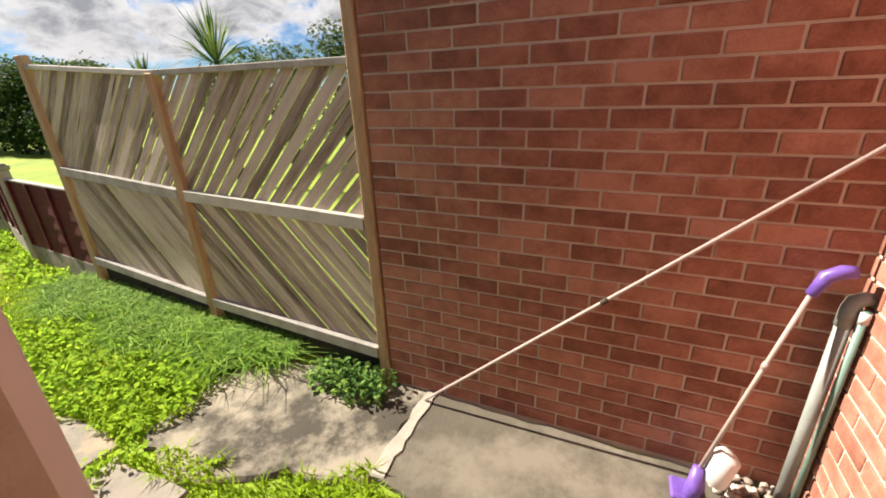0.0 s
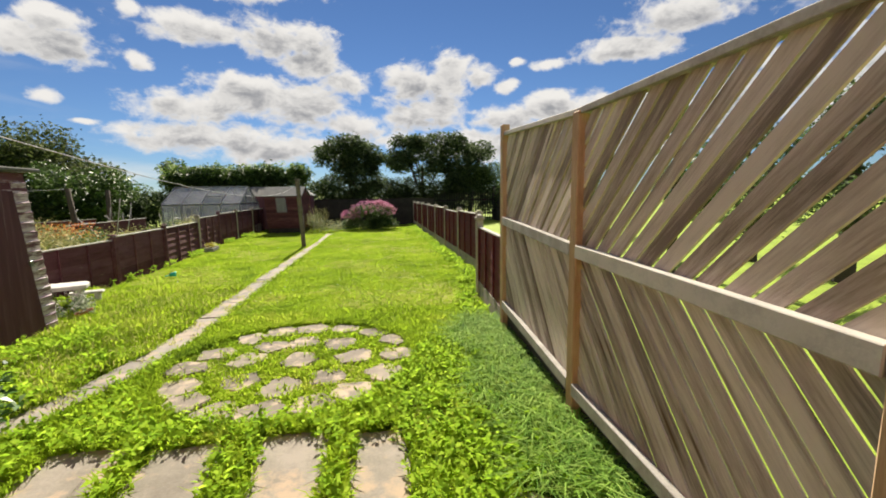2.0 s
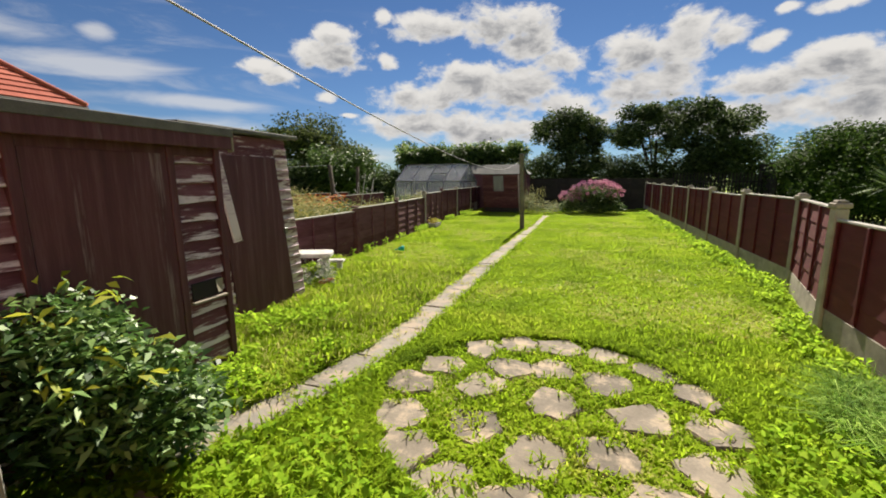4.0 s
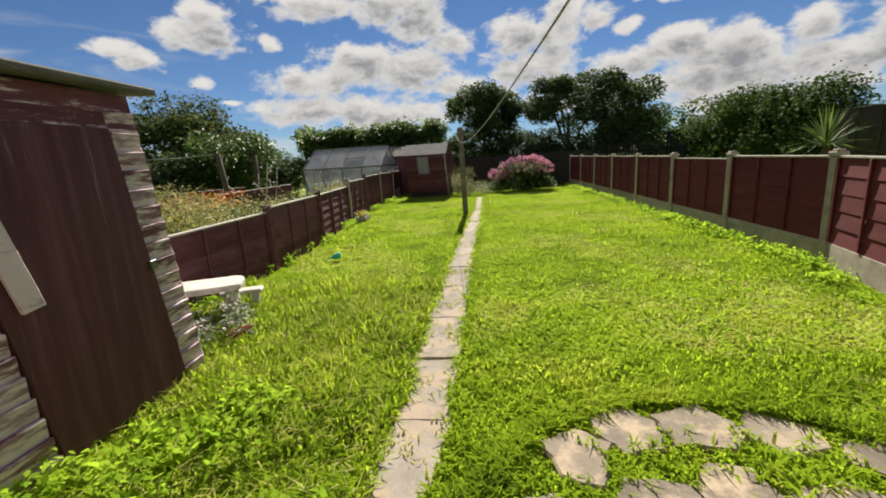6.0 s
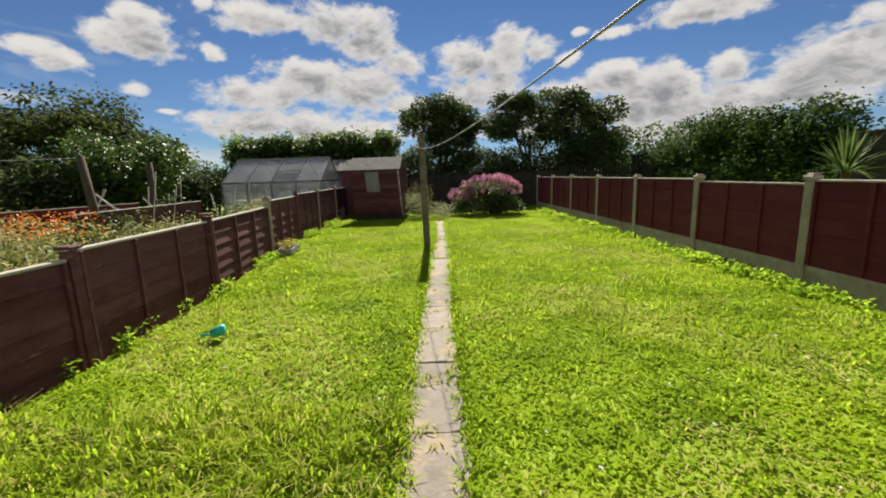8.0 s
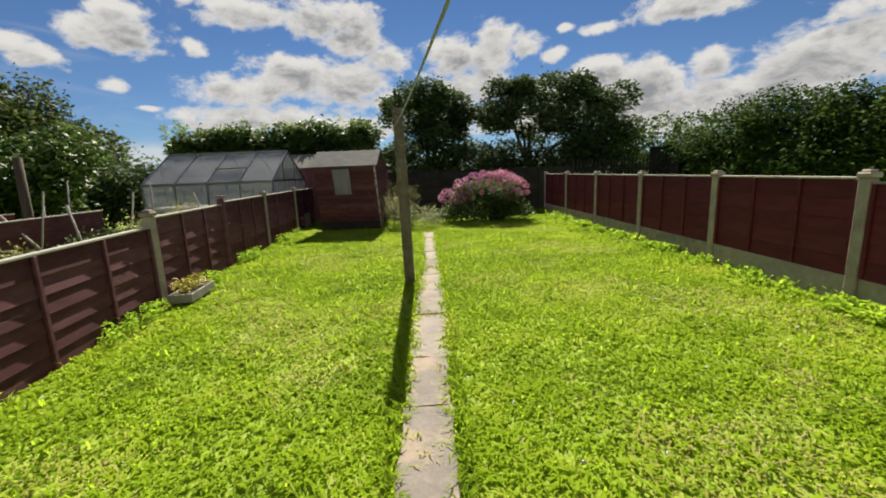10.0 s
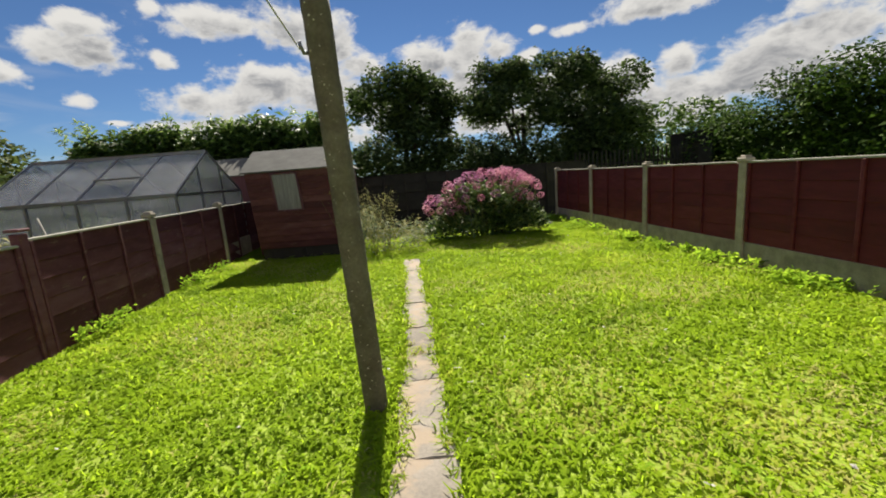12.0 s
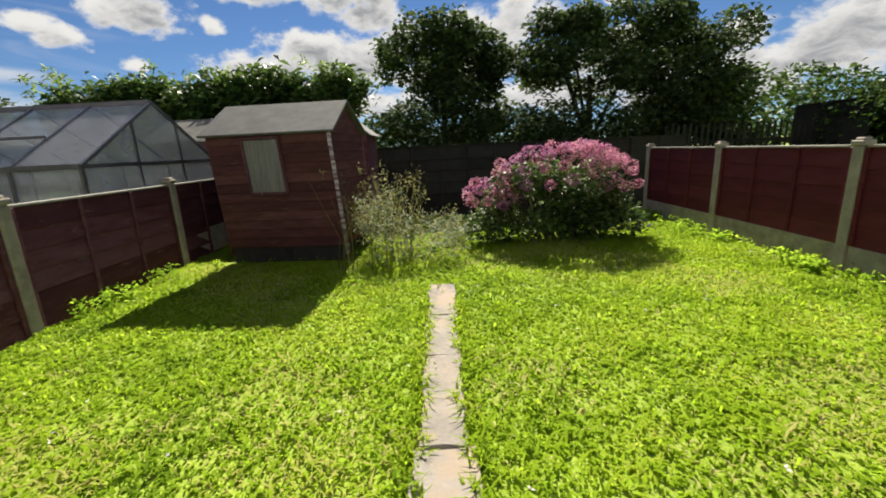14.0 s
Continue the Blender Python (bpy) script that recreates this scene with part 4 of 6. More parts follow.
for s in (-1, 1):
    box("roof_slope", (0, 0.7 + s * 0.37, 1.7), (2 * W2 + 0.16, 0.86, 0.03), FELT_GREY, small, "grey mineral felt slope with torn patches", rot=turned(-s * 28.5, 0, 0), bevel=0.006)
win = part("window", bmesh.new(), DARK, small)
win.data.from_pydata([], [], [])
box("pane", (-0.08, -0.02, 1.12), (0.48, 0.012, 0.66), CURTAIN_GREY, win, "pane with a pale curtain behind")
for c, s in (((-0.31, -0.03, 1.12), (0.035, 0.03, 0.68)), ((0.15, -0.03, 1.12), (0.035, 0.03, 0.68)), ((-0.08, -0.03, 1.45), (0.5, 0.03, 0.035)), ((-0.08, -0.03, 0.79), (0.5, 0.03, 0.035))):
    box("frame", c, s, SHED_DOOR, win)

for ob in small.children_recursive:
    for v in ob.data.vertices:
        v.co.x -= 0.1 * v.co.z / 1.5

def gabled_shed(name, label, at, turn, w, d, eave, ridge, wall_mat, roof_mat):
    """A plain shed with its ridge along x."""
    s = thing(name, label, "shed", at, turn)
    bm = bmesh.new()
    prof = [(0, -0.05), (d, -0.05), (d, eave), (d / 2, ridge), (0, eave)]
    a = [bm.verts.new((-w / 2, u, v)) for u, v in prof]
    b = [bm.verts.new((w / 2, u, v)) for u, v in prof]
    bm.faces.new(a); bm.faces.new(b[::-1])
    for i in range(5):
        bm.faces.new((a[i], b[i], b[(i + 1) % 5], a[(i + 1) % 5]))
    bmesh.ops.recalc_face_normals(bm, faces=bm.faces)
    part("body", bm, wall_mat, s)
    t = math.degrees(math.atan2(ridge - eave, d / 2))
    sl = math.hypot(ridge - eave, d / 2) + 0.12
    for sg in (-1, 1):
        box("roof_slope", (0, d / 2 + sg * (d / 4 + 0.03), (eave + ridge) / 2 + 0.01), (w + 0.14, sl, 0.03), roof_mat, s, rot=turned(-sg * t, 0, 0), bevel=0.005)
    return s


gabled_shed("far_shed", "dark timber shed with a grey felt roof behind the greenhouse", (-4.75, 21.6, 0), 0, 2.7, 1.6, 1.62, 2.0, SHED_DOOR, FELT)
gabled_shed("far_shed", "narrow brown timber shed behind the small shed", (-2.25, 21.9, 0), 90, 1.1, 0.9, 1.6, 1.95, BROWN_FENCE, FELT_GREY)

# ---- greenhouse ----
gh = thing("greenhouse", "aluminium greenhouse with hazy glass beyond the brown fence", "greenhouse", (-6.05, 18.4, 0), -3)
GW, GD, GE, GR = 2.95, 2.3, 1.29, 2.0


def bar(parent, a, b, s=0.03, name="bar", mat=None):
    a, b = Vector(a), Vector(b)
    d = b - a
    bm = bmesh.new()
    q = d.to_track_quat("Z", "Y").to_matrix().to_4x4()
    bmesh.ops.create_cube(bm, size=1.0, matrix=Matrix.Translation((a + b) / 2) @ q @ Matrix.Diagonal((s, s, d.length, 1)))
    return part(name, bm, mat or METAL, parent)


def pane(parent, pts, name="pane"):
    bm = bmesh.new()
    p = [Vector(q) for q in pts]
    n = (p[1] - p[0]).cross(p[2] - p[0]).normalized() * 0.004
    a = [bm.verts.new(q + n) for q in p]
    b = [bm.verts.new(q - n) for q in p]
    bm.faces.new(a); bm.faces.new(b[::-1])
    for i in range(len(p)):
        bm.faces.new((a[i], b[i], b[(i + 1) % len(p)], a[(i + 1) % len(p)]))
    bmesh.ops.recalc_face_normals(bm, faces=bm.faces)
    ob = part(name, bm, GLASS, parent)
    ob.visible_shadow = False
    return ob


x0, x1 = -GW / 2, GW / 2
for yy in (0, GD):
    bar(gh, (x0, yy, GE), (x1, yy, GE), 0.05)
    bar(gh, (x0, yy, 0.35), (x1, yy, 0.35), 0.04)
bar(gh, (x0, GD / 2, GR), (x1, GD / 2, GR), 0.06, "ridge_bar")
nb = 5
for k in range(nb):
    xx = x0 + GW * k / (nb - 1)
    for yy in (0, GD):
        bar(gh, (xx, yy, 0.0), (xx, yy, GE), 0.035)
        bar(gh, (xx, yy, GE), (xx, GD / 2, GR), 0.03)
for xx in (x0, x1):
    bar(gh, (xx, 0, GE), (xx, GD, GE), 0.035)
    for f in (0.33, 0.66):
        zt = GE + (GR - GE) * (1 - abs(f - 0.5) * 2)
        bar(gh, (xx, GD * f, 0), (xx, GD * f, zt), 0.028)
    pane(gh, [(xx, 0, 0.35), (xx, GD, 0.35), (xx, GD, GE), (xx, GD / 2, GR), (xx, 0, GE)])
for k in range(nb - 1):
    xa, xb = x0 + GW * k / (nb - 1), x0 + GW * (k + 1) / (nb - 1)
    for yy in (0, GD):
        pane(gh, [(xa, yy, 0.35), (xb, yy, 0.35), (xb, yy, GE), (xa, yy, GE)])
        pane(gh, [(xa, yy, GE), (xb, yy, GE), (xb, GD / 2, GR), (xa, GD / 2, GR)])
bar(gh, (x0 + GW * 0.5, 0.45, GE + 0.32), (x0 + GW * 0.75, 0.45, GE + 0.32), 0.03, "vent_bar")
box("base_wall", (0, 0, 0.17), (GW, 0.1, 0.36), CONCRETE, gh)
box("base_wall", (0, GD, 0.17), (GW, 0.1, 0.36), CONCRETE, gh)
box("base_wall", (x1, GD / 2, 0.17), (0.1, GD, 0.36), CONCRETE, gh)
box("bench", (0, 0.35, 0.75), (GW - 0.3, 0.5, 0.04), WHITE_STONE, gh, "pale staging shelf")

# ---- washing line post, lines ----
POLE = (-1.443, 13.876)
pole = thing("washing_line_post", "rough grey washing line post leaning slightly beside the path", "post", (POLE[0], POLE[1], 0))
MOSSY = material("mossy_post", [(0.085, 0.075, 0.055), (0.14, 0.12, 0.09), (0.2, 0.18, 0.14)], 7, 0.95, 0.9, 60, stain=(0.36, 0.35, 0.29), stain_at=(0.63, 0.7), stain_scale=28, depth=0.008)
bm = bmesh.new()
rings = []
for k in range(42):
    z = -0.05 + 2.13 * k / 41
    cx_, cy_ = -0.015 * z, -0.137 * z
    ring_ = []
    for i in range(16):
        a_ = 2 * math.pi * i / 16 + 0.3
        rad_ = (0.066 - 0.003 * z) / max(abs(math.cos(a_)), abs(math.sin(a_))) ** 0.55 * rng.uniform(0.96, 1.04)
        ring_.append(bm.verts.new((cx_ + rad_ * math.cos(a_), cy_ + rad_ * math.sin(a_), z)))
    rings.append(ring_)
for ra, rb in zip(rings, rings[1:]):
    for i in range(16):
        bm.faces.new((ra[i], ra[(i + 1) % 16], rb[(i + 1) % 16], rb[i]))
bm.faces.new(rings[-1])
part("shaft", bm, MOSSY, pole, "", True)
bm = bmesh.new()
for k in range(260):
    z = rng.uniform(0.1, 2.05)
    a_ = rng.uniform(0, 2 * math.pi)
    rad_ = (0.066 - 0.003 * z) / max(abs(math.cos(a_)), abs(math.sin(a_))) ** 0.55
    s_ = rng.uniform(0.002, 0.0055)
    bmesh.ops.create_icosphere(bm, subdivisions=1, radius=s_, matrix=Matrix.Translation((-0.015 * z + rad_ * math.cos(a_ + 0.3), -0.137 * z + rad_ * math.sin(a_ + 0.3), z)))
tagged(part("aggregate", bm, PEBBLE, pole, "pale grit showing in the worn surface"), kind="stuff")
tube("hook", [(-0.06, -0.26, 1.86), (-0.1, -0.31, 1.85), (-0.11, -0.33, 1.89)], 0.008, METAL, pole)


def sagging(name, a, b, sag, radius, mat, label):
    pts = []
    for i in range(25):
        f = i / 24
        p = Vector(a).lerp(Vector(b), f)
        p.z -= sag * 4 * f * (1 - f)
        pts.append(p)
    ob = tube(name, pts, radius, mat, None, label, 6)
    ob["category"] = "washing line"
    return ob


HOOK = (POLE[0] - 0.11, POLE[1] - 0.33, 1.86)
sagging("washing_line", (-0.56, 0.93, 1.99), HOOK, 0.35, 0.003, ROPE, "pale washing line sagging from the house to the post")

for u_, v_, a_ in ((-0.45, -0.3, 20), (-0.2, 0.12, 50)):
    box("torn_patch", (u_, 0.37 + v_ * 0.4, 1.722 + v_ * 0.22), (0.16, 0.07, 0.006), WHITE_STONE, small, "pale torn patch of the felt", rot=turned(28.5, 0, 0) @ turned(0, 0, a_), bevel=0.001, jitter=0.012)
pw = thing("pale_weeds", "grey-green weeds with pale flower heads growing among the stones", "weeds", (-3.32, 6.6, 0))
leaf_object("foliage", in_clumps([(nrng.uniform(-0.35, 0.25), nrng.uniform(-0.4, 0.3), 0.08, 0.14, 0.14, nrng.uniform(0.1, 0.26)) for _ in range(14)], 1500, 0.2), 1, 0.07, 0.025, GREY_LEAF, pw)
leaf_object("pale_heads", in_clumps([(nrng.uniform(-0.35, 0.25), nrng.uniform(-0.4, 0.3), nrng.uniform(0.15, 0.34), 0.035, 0.035, 0.03) for _ in range(22)], 260, 0.5), 1, 0.025, 0.018, WHITE_STONE, pw)

# neighbour's line posts beyond the brown fence
for px, py, lx in ((-7.68, 13.9, -0.1), (-8.3, 16.4, 0.12)):
    p = thing("line_post", "rough wooden post leaning in the next garden", "post", (px, py, 0), 0, "neighbour posts")
    tube("shaft", [(0.06, 0, -0.05), (lx, 0, 1.87)], [0.08, 0.065], BARK, p)
sagging("washing_line", (-12.5, 9.7, 2.25), (-7.78, 13.9, 1.86), 0.22, 0.006, ROPE, "pale washing line in the next garden")

# ---- table and benches ----
tb = thing("garden_table", "pale cast stone garden table on grass by the fence", "table", (-3.72, 7.07, 0), -68)
bm = bmesh.new()
outline = [(0.21 * (abs(math.cos(a)) ** 0.35) * math.copysign(1, math.cos(a)) + rng.uniform(-0.006, 0.006), 0.37 * (abs(math.sin(a)) ** 0.45) * math.copysign(1, math.sin(a)) + rng.uniform(-0.008, 0.008)) for a in [2 * math.pi * (k + 0.5) / 28 for k in range(28)]]
bm.free()
part("top", slab_mesh(outline, 0.36, 0.055, 0.014), WHITE_STONE, tb)
for yy in (-0.25, 0.25):
    bm = bmesh.new()
    add_box(bm, (0, yy, 0.14), (0.27, 0.085, 0.34), None, 0.02)
    for v in bm.verts:
        if 0.05 < v.co.z < 0.3:
            v.co.x *= 0.85
    part("leg", bm, WHITE_STONE, tb)
for bx, by, bt in ((0.2, 0.16, -70), (-0.1, -0.62, -55)):
    bn = thing("garden_bench", "low pale cast stone bench beside the table", "bench", (-3.75 + bx, 7.25 + by, 0), bt, "stone benches")
    box("seat", (0, 0, 0.175), (0.16, 0.42, 0.035), WHITE_STONE, bn, bevel=0.015)
    for yy in (-0.13, 0.13):
        box("leg", (0, yy, 0.07), (0.12, 0.07, 0.19), WHITE_STONE, bn, bevel=0.012)

pot = thing("plant_pot", "broken terracotta pot lying on its side in the grass", "pot", (-3.2, 6.58, 0.04), 40)
tube("wall", [(0, 0, 0), (0.17, 0, 0.02), (0.19, 0, 0.02)], [0.035, 0.05, 0.054], TERRACOTTA, pot, sides=14)
for k, (sx, sy) in enumerate(((-3.5, 6.5), (-3.62, 6.9), (-3.4, 6.78), (-3.7, 6.45))):
    s = thing("stone_lump", "pale broken stone lump in the grass by the table", "stone", (sx, sy, 0.04), k * 40, "stone lumps")
    box("lump", (0, 0, 0), (0.15, 0.1, 0.08), WHITE_STONE, s, bevel=0.02, jitter=0.015)

sunk = thing("sunken_slab", "small pale slab sunk in the rough grass", "slab", (-2.15, 7.2, 0), 4)
part("stone", slab_mesh(rough_outline([(-0.19, -0.09), (0.19, -0.09), (0.19, 0.08), (-0.19, 0.08)], 0.08, 0.02), 0.006, 0.05), PATH_STONE, sunk)
toy = thing("plastic_scrap", "small teal plastic scoop lying in the grass", "toy", (-3.29, 9.38, 0.04), 20)
tube("cup", [(0, 0, 0), (0.09, 0, 0.02), (0.11, 0, 0.02)], [0.035, 0.05, 0.052], TEAL, toy, sides=12)
tube("handle", [(0, 0, 0), (-0.08, 0.01, -0.01)], 0.012, TEAL, toy)

planter = thing("planter", "low timber planter with yellow plants against the brown fence", "planter", (-4.05, 13.62, 0), 4)
for c, s in (((0.13, 0, 0.055), (0.02, 0.62, 0.1)), ((-0.11, 0, 0.055), (0.02, 0.62, 0.1)), ((0.01, -0.3, 0.055), (0.24, 0.02, 0.1)), ((0.01, 0.3, 0.055), (0.24, 0.02, 0.1))):
    box("side", c, s, GREY_WOOD, planter)
box("soil", (0.01, 0, 0.05), (0.22, 0.58, 0.08), BARK, planter)
leaf_object("leaves", np.stack([nrng.uniform(-0.1, 0.12, 260), nrng.uniform(-0.26, 0.26, 260), nrng.uniform(0.1, 0.22, 260)], 1), 1, 0.08, 0.02, YELLOW_FLOWER, planter)

# ---- things by the brick wall ----
prop = thing("clothes_prop", "long pale clothes prop leaning against the brick wall", "prop", (0, 0, 0))
A, B = Vector((1.89, 0.9, 0.02)), Vector((1.965, -1.0, 1.73))
tube("pole", [A, B], 0.0095, ROD, prop)
c = A.lerp(B, 0.525)
tube("joint", [c - (B - A).normalized() * 0.02, c + (B - A).normalized() * 0.02], 0.014, BARK, prop, "dark joint collar")

mop = thing("spray_mop", "floor mop with purple head and handle leaning in the corner", "mop", (0, 0, 0))
a, b = Vector((1.8, -0.6, 0.16)), Vector((1.88, -0.83, 1.13))
tube("pole", [a, b], 0.01, ROD, mop)
tube("collar", [a.lerp(b, 0.62), a.lerp(b, 0.65)], 0.014, ROD, mop)
tube("handle", [b - (b - a) * 0.02, b + Vector((0.01, -0.03, 0.06)), b + Vector((0.01, -0.07, 0.085)), b + Vector((0.01, -0.11, 0.09))], [0.02, 0.028, 0.027, 0.024], PURPLE, mop, "purple curved grip", 12)
tube("neck", [(1.76, -0.58, 0.02), (1.775, -0.6, 0.1), (1.8, -0.6, 0.19)], [0.034, 0.04, 0.024], PURPLE, mop, "purple head joint", 12)
box("head", (1.79, -0.56, 0.03), (0.13, 0.12, 0.03), PURPLE, mop, "flat purple head", bevel=0.01)
tube("bottle", [(1.8, -0.66, 0.12), (1.805, -0.67, 0.135), (1.82, -0.7, 0.27), (1.822, -0.71, 0.29)], [0.042, 0.058, 0.06, 0.044], WHITE_PLASTIC, mop, "white bottle on the mop", 14)

pipe = thing("drain_pipe", "grey plastic waste pipe in the corner of the brick walls", "pipe", (1.9, -0.96, 0))
tube("pipe", [(-0.02, 0.0, 0.0), (0.0, 0.0, 1.05)], 0.026, GREY_PLASTIC, pipe, sides=16)
tube("socket", [(0.0, 0.0, 0.99), (0.0, -0.002, 1.07), (0.005, -0.01, 1.095), (0.01, -0.04, 1.11), (0.01, -0.07, 1.11)], [0.03, 0.03, 0.029, 0.028, 0.026], GREY_PLASTIC, pipe, "pipe bend into the wall", 16)
pipe2 = thing("overflow_pipe", "thin green plastic pipe beside the waste pipe", "pipe", (1.865, -0.995, 0))
tube("pipe", [(-0.01, 0.0, 0.0), (0.0, 0.0, 1.08)], 0.014, GREEN_PLASTIC, pipe2, sides=12)
tube("collar", [(0, 0, 1.03), (0, 0, 1.075)], 0.018, WHITE_PLASTIC, pipe2, "pale collar", 12)
bm = bmesh.new()
for _ in range(160):
    add_c = Vector((rng.uniform(1.55, 1.96), rng.uniform(-1.0, -0.7), rng.uniform(0.01, 0.05)))
    s = rng.uniform(0.015, 0.032)
    m = Matrix.Translation(add_c) @ turned(rng.uniform(0, 90), rng.uniform(0, 90), rng.uniform(0, 180)) @ Matrix.Diagonal((s * 1.3, s, s * 0.7, 1))
    bmesh.ops.create_icosphere(bm, subdivisions=1, radius=1.0, matrix=m)
tagged(part("gravel", bm, PEBBLE, None, "pale pebbles in the corner by the pipes", True), category="gravel", kind="stuff")

# ---- short fence piece by the slabs ----
stub = thing("low_fence", "low red-brown timber fence end with a pale cap", "fence", (-1.78, 2.66, 0), 172)
for k in range(5):
    box("board", (0.12 + k * 0.16, 0, 0.4), (0.15, 0.02, 0.8), BROWN_FENCE, stub, jitter=0.003)
box("post", (0.0, 0.02, 0.42), (0.1, 0.08, 0.86), GREY_WOOD, stub, "pale weathered post")
tube("cap", [(-0.06, 0, 0.86), (0.9, 0, 0.86)], 0.035, GREY_WOOD, stub, "rounded pale cap", 10)

# ---- plants and trees ----


def tree(name, label, at, height, clumps, leaves, leaf, mat, category="tree", trunk=0.16, shell=0.5, limbs=7):
    t = thing(name, label, category, at)
    bm = bmesh.new()
    if trunk:
        add_tube(bm, [(0, 0, -0.1), (0.05, 0.03, height * 0.3), (0, 0, height * 0.62)], [trunk, trunk * 0.75, trunk * 0.4], 9)
        for c in clumps[:limbs]:
            add_tube(bm, [(0.02, 0, height * 0.22), (c[0] * 0.5, c[1] * 0.5, (height * 0.3 + c[2]) / 2), (c[0], c[1], c[2] + c[5] * 0.4)], [trunk * 0.45, trunk * 0.3, trunk * 0.08], 6)
        part("trunk", bm, BARK, t)
    leaf_object("crown", in_clumps(clumps, leaves, shell), 1, leaf[0], leaf[1], mat, t)
    return t


def clumps_for(w, d, z0, z1, n, r, size=(0.5, 0.9)):
    out = []
    for _ in range(n):
        a, q = r.uniform(0, 2 * math.pi), math.sqrt(r.random())
        f = r.random()
        z = z0 + (z1 - z0) * f
        k = math.sqrt(max(0.12, 1 - abs(f - 0.42) ** 1.7 * 1.6))
        s = r.uniform(*size)
        out.append((math.cos(a) * q * w / 2 * k, math.sin(a) * q * d / 2 * k, z, s, s, s * r.uniform(0.6, 0.85)))
    return out


rt = random.Random(21)
NETTING = material("pale_netting", [(0.25, 0.25, 0.28), (0.4, 0.4, 0.44)], 5, 0.8, 0.6, 30)
for tx, ty, w, d, h, n in ((-0.8, 28.4, 4.9, 3.0, 5.25, 36), (4.0, 28.4, 5.4, 3.2, 5.55, 44), (7.2, 28.2, 4.9, 3.0, 5.6, 38)):
    tree("broadleaf_tree", "large dark leafy tree behind the end fence", (tx, ty, 0), h, clumps_for(w, d, 0.7, h - 0.4, n, rt, (0.5, 0.95)), 16000, (0.23, 0.13), LEAF_DARK, shell=0.4)
tree("broadleaf_tree", "broad dark green tree in the gardens beyond the brown fence", (-17.6, 25.5, 0), 5.4, clumps_for(9.0, 5, 0.8, 4.7, 44, rt, (0.9, 1.4)), 19000, (0.27, 0.14), LEAF_OLIVE)
tree("broadleaf_tree", "smaller dark green tree beside the broad one beyond the brown fence", (-11.2, 19.3, 0), 3.4, clumps_for(3.8, 2.6, 0.5, 2.7, 22, rt, (0.5, 0.8)), 8000, (0.2, 0.1), LEAF_MID)


def hedge(name, label, x0, x1, y0, y1, h, n_leaf, mat, leaf=(0.16, 0.07), r=rt, lumps=30, base=0.0):
    """A hedge from clumps along a line, on a dark core of twigs."""
    hd = thing(name, label, "hedge")
    cl = []
    for k in range(lumps):
        f = (k + 0.5) / lumps
        for lay in range(2):
            s = r.uniform(0.5, 0.75) * max(1, h / 3)
            cl.append((x0 + (x1 - x0) * f + r.uniform(-0.3, 0.3), y0 + (y1 - y0) * f + r.uniform(-0.3, 0.3), base + (h - s * 0.7 - base) * (1.0 if lay else 0.5) + r.uniform(-0.3, 0.22), s * 1.2, s * 1.1, s))
    bm = bmesh.new()
    for c in cl[::3]:
        add_tube(bm, [(c[0], c[1], -0.05), (c[0] + 0.1, c[1], c[2])], [0.05, 0.02], 6)
    tagged(part("stems", bm, BARK, hd), kind="stuff")
    leaf_object("foliage", in_clumps(cl, n_leaf, 0.3), 1, leaf[0], leaf[1], mat, hd)
    return hd


hedge("tall_hedge", "tall feathery green hedge behind the greenhouse", -9.9, -2.8, 24.3, 24.3, 2.95, 26000, LEAF_MID, (0.24, 0.1), lumps=20)
shoots = thing("leafy_shoots", "pale green feathery shoots standing out of the tall hedge", "shoots", (-6.3, 24.2, 0))
tips = []
for k in range(46):
    bx, top, lean = rt.uniform(-3.8, 3.4), rt.uniform(2.85, 3.3), rt.uniform(-0.35, 0.35)
    tips += [(bx + lean * f, rt.uniform(-0.4, 0.4), 2.3 + (top - 2.3) * f, 0.17 - 0.1 * f, 0.15, 0.14) for f in (0, 0.35, 0.7, 1.0)]
leaf_object("foliage", in_clumps(tips, 5200, 0.2), 1, 0.2, 0.05, LEAF_SHOOT, shoots)
hedge("dark_hedge", "dark leafy hedge along the foot of the trees", -2.8, 7.4, 27.2, 27.2, 2.3, 15000, LEAF_DARK, (0.18, 0.09), lumps=20)
hedge("right_hedge", "large rounded dark hedge in the neighbouring garden", 8.5, 8.5, 15.4, 24.2, 2.15, 34000, LEAF_DEEP, (0.13, 0.08), lumps=24)
hedge("right_hedge", "taller rounded top of the dark hedge in the neighbouring garden", 8.6, 8.6, 16.0, 21.3, 2.9, 22000, LEAF_DEEP, (0.13, 0.08), lumps=13)
hedge("far_hedge", "dark hedge across the far side of the next gardens", -30, -12, 16, 27, 2.1, 16000, LEAF_DARK, (0.24, 0.1), lumps=30)
hedge("boundary_hedge", "dark shady hedge along the far side of the next garden", -14.5, -9.6, 14.5, 22.5, 1.9, 17000, LEAF_DARK, (0.2, 0.1), lumps=26)
hedge("boundary_hedge", "dark shady hedge behind the low red-brown fence", -15.5, -12.8, 7.0, 15.0, 1.9, 12000, LEAF_DARK, (0.2, 0.1), lumps=16)
for tx, ty, w, h in ((-16, 44, 7, 5.0), (-28, 34, 9, 6.0), (-10.5, 40, 5, 4.2), (16, 34, 8, 4.0), (-34, 20, 8, 5.0), (20, 22, 8, 5)):
    tree("distant_tree", "distant rounded green tree", (tx, ty, 0), h, clumps_for(w, w * 0.7, 0.6, h - 0.6, 14, rt, (0.9, 1.5)), 3800, (0.4, 0.2), LEAF_MID)

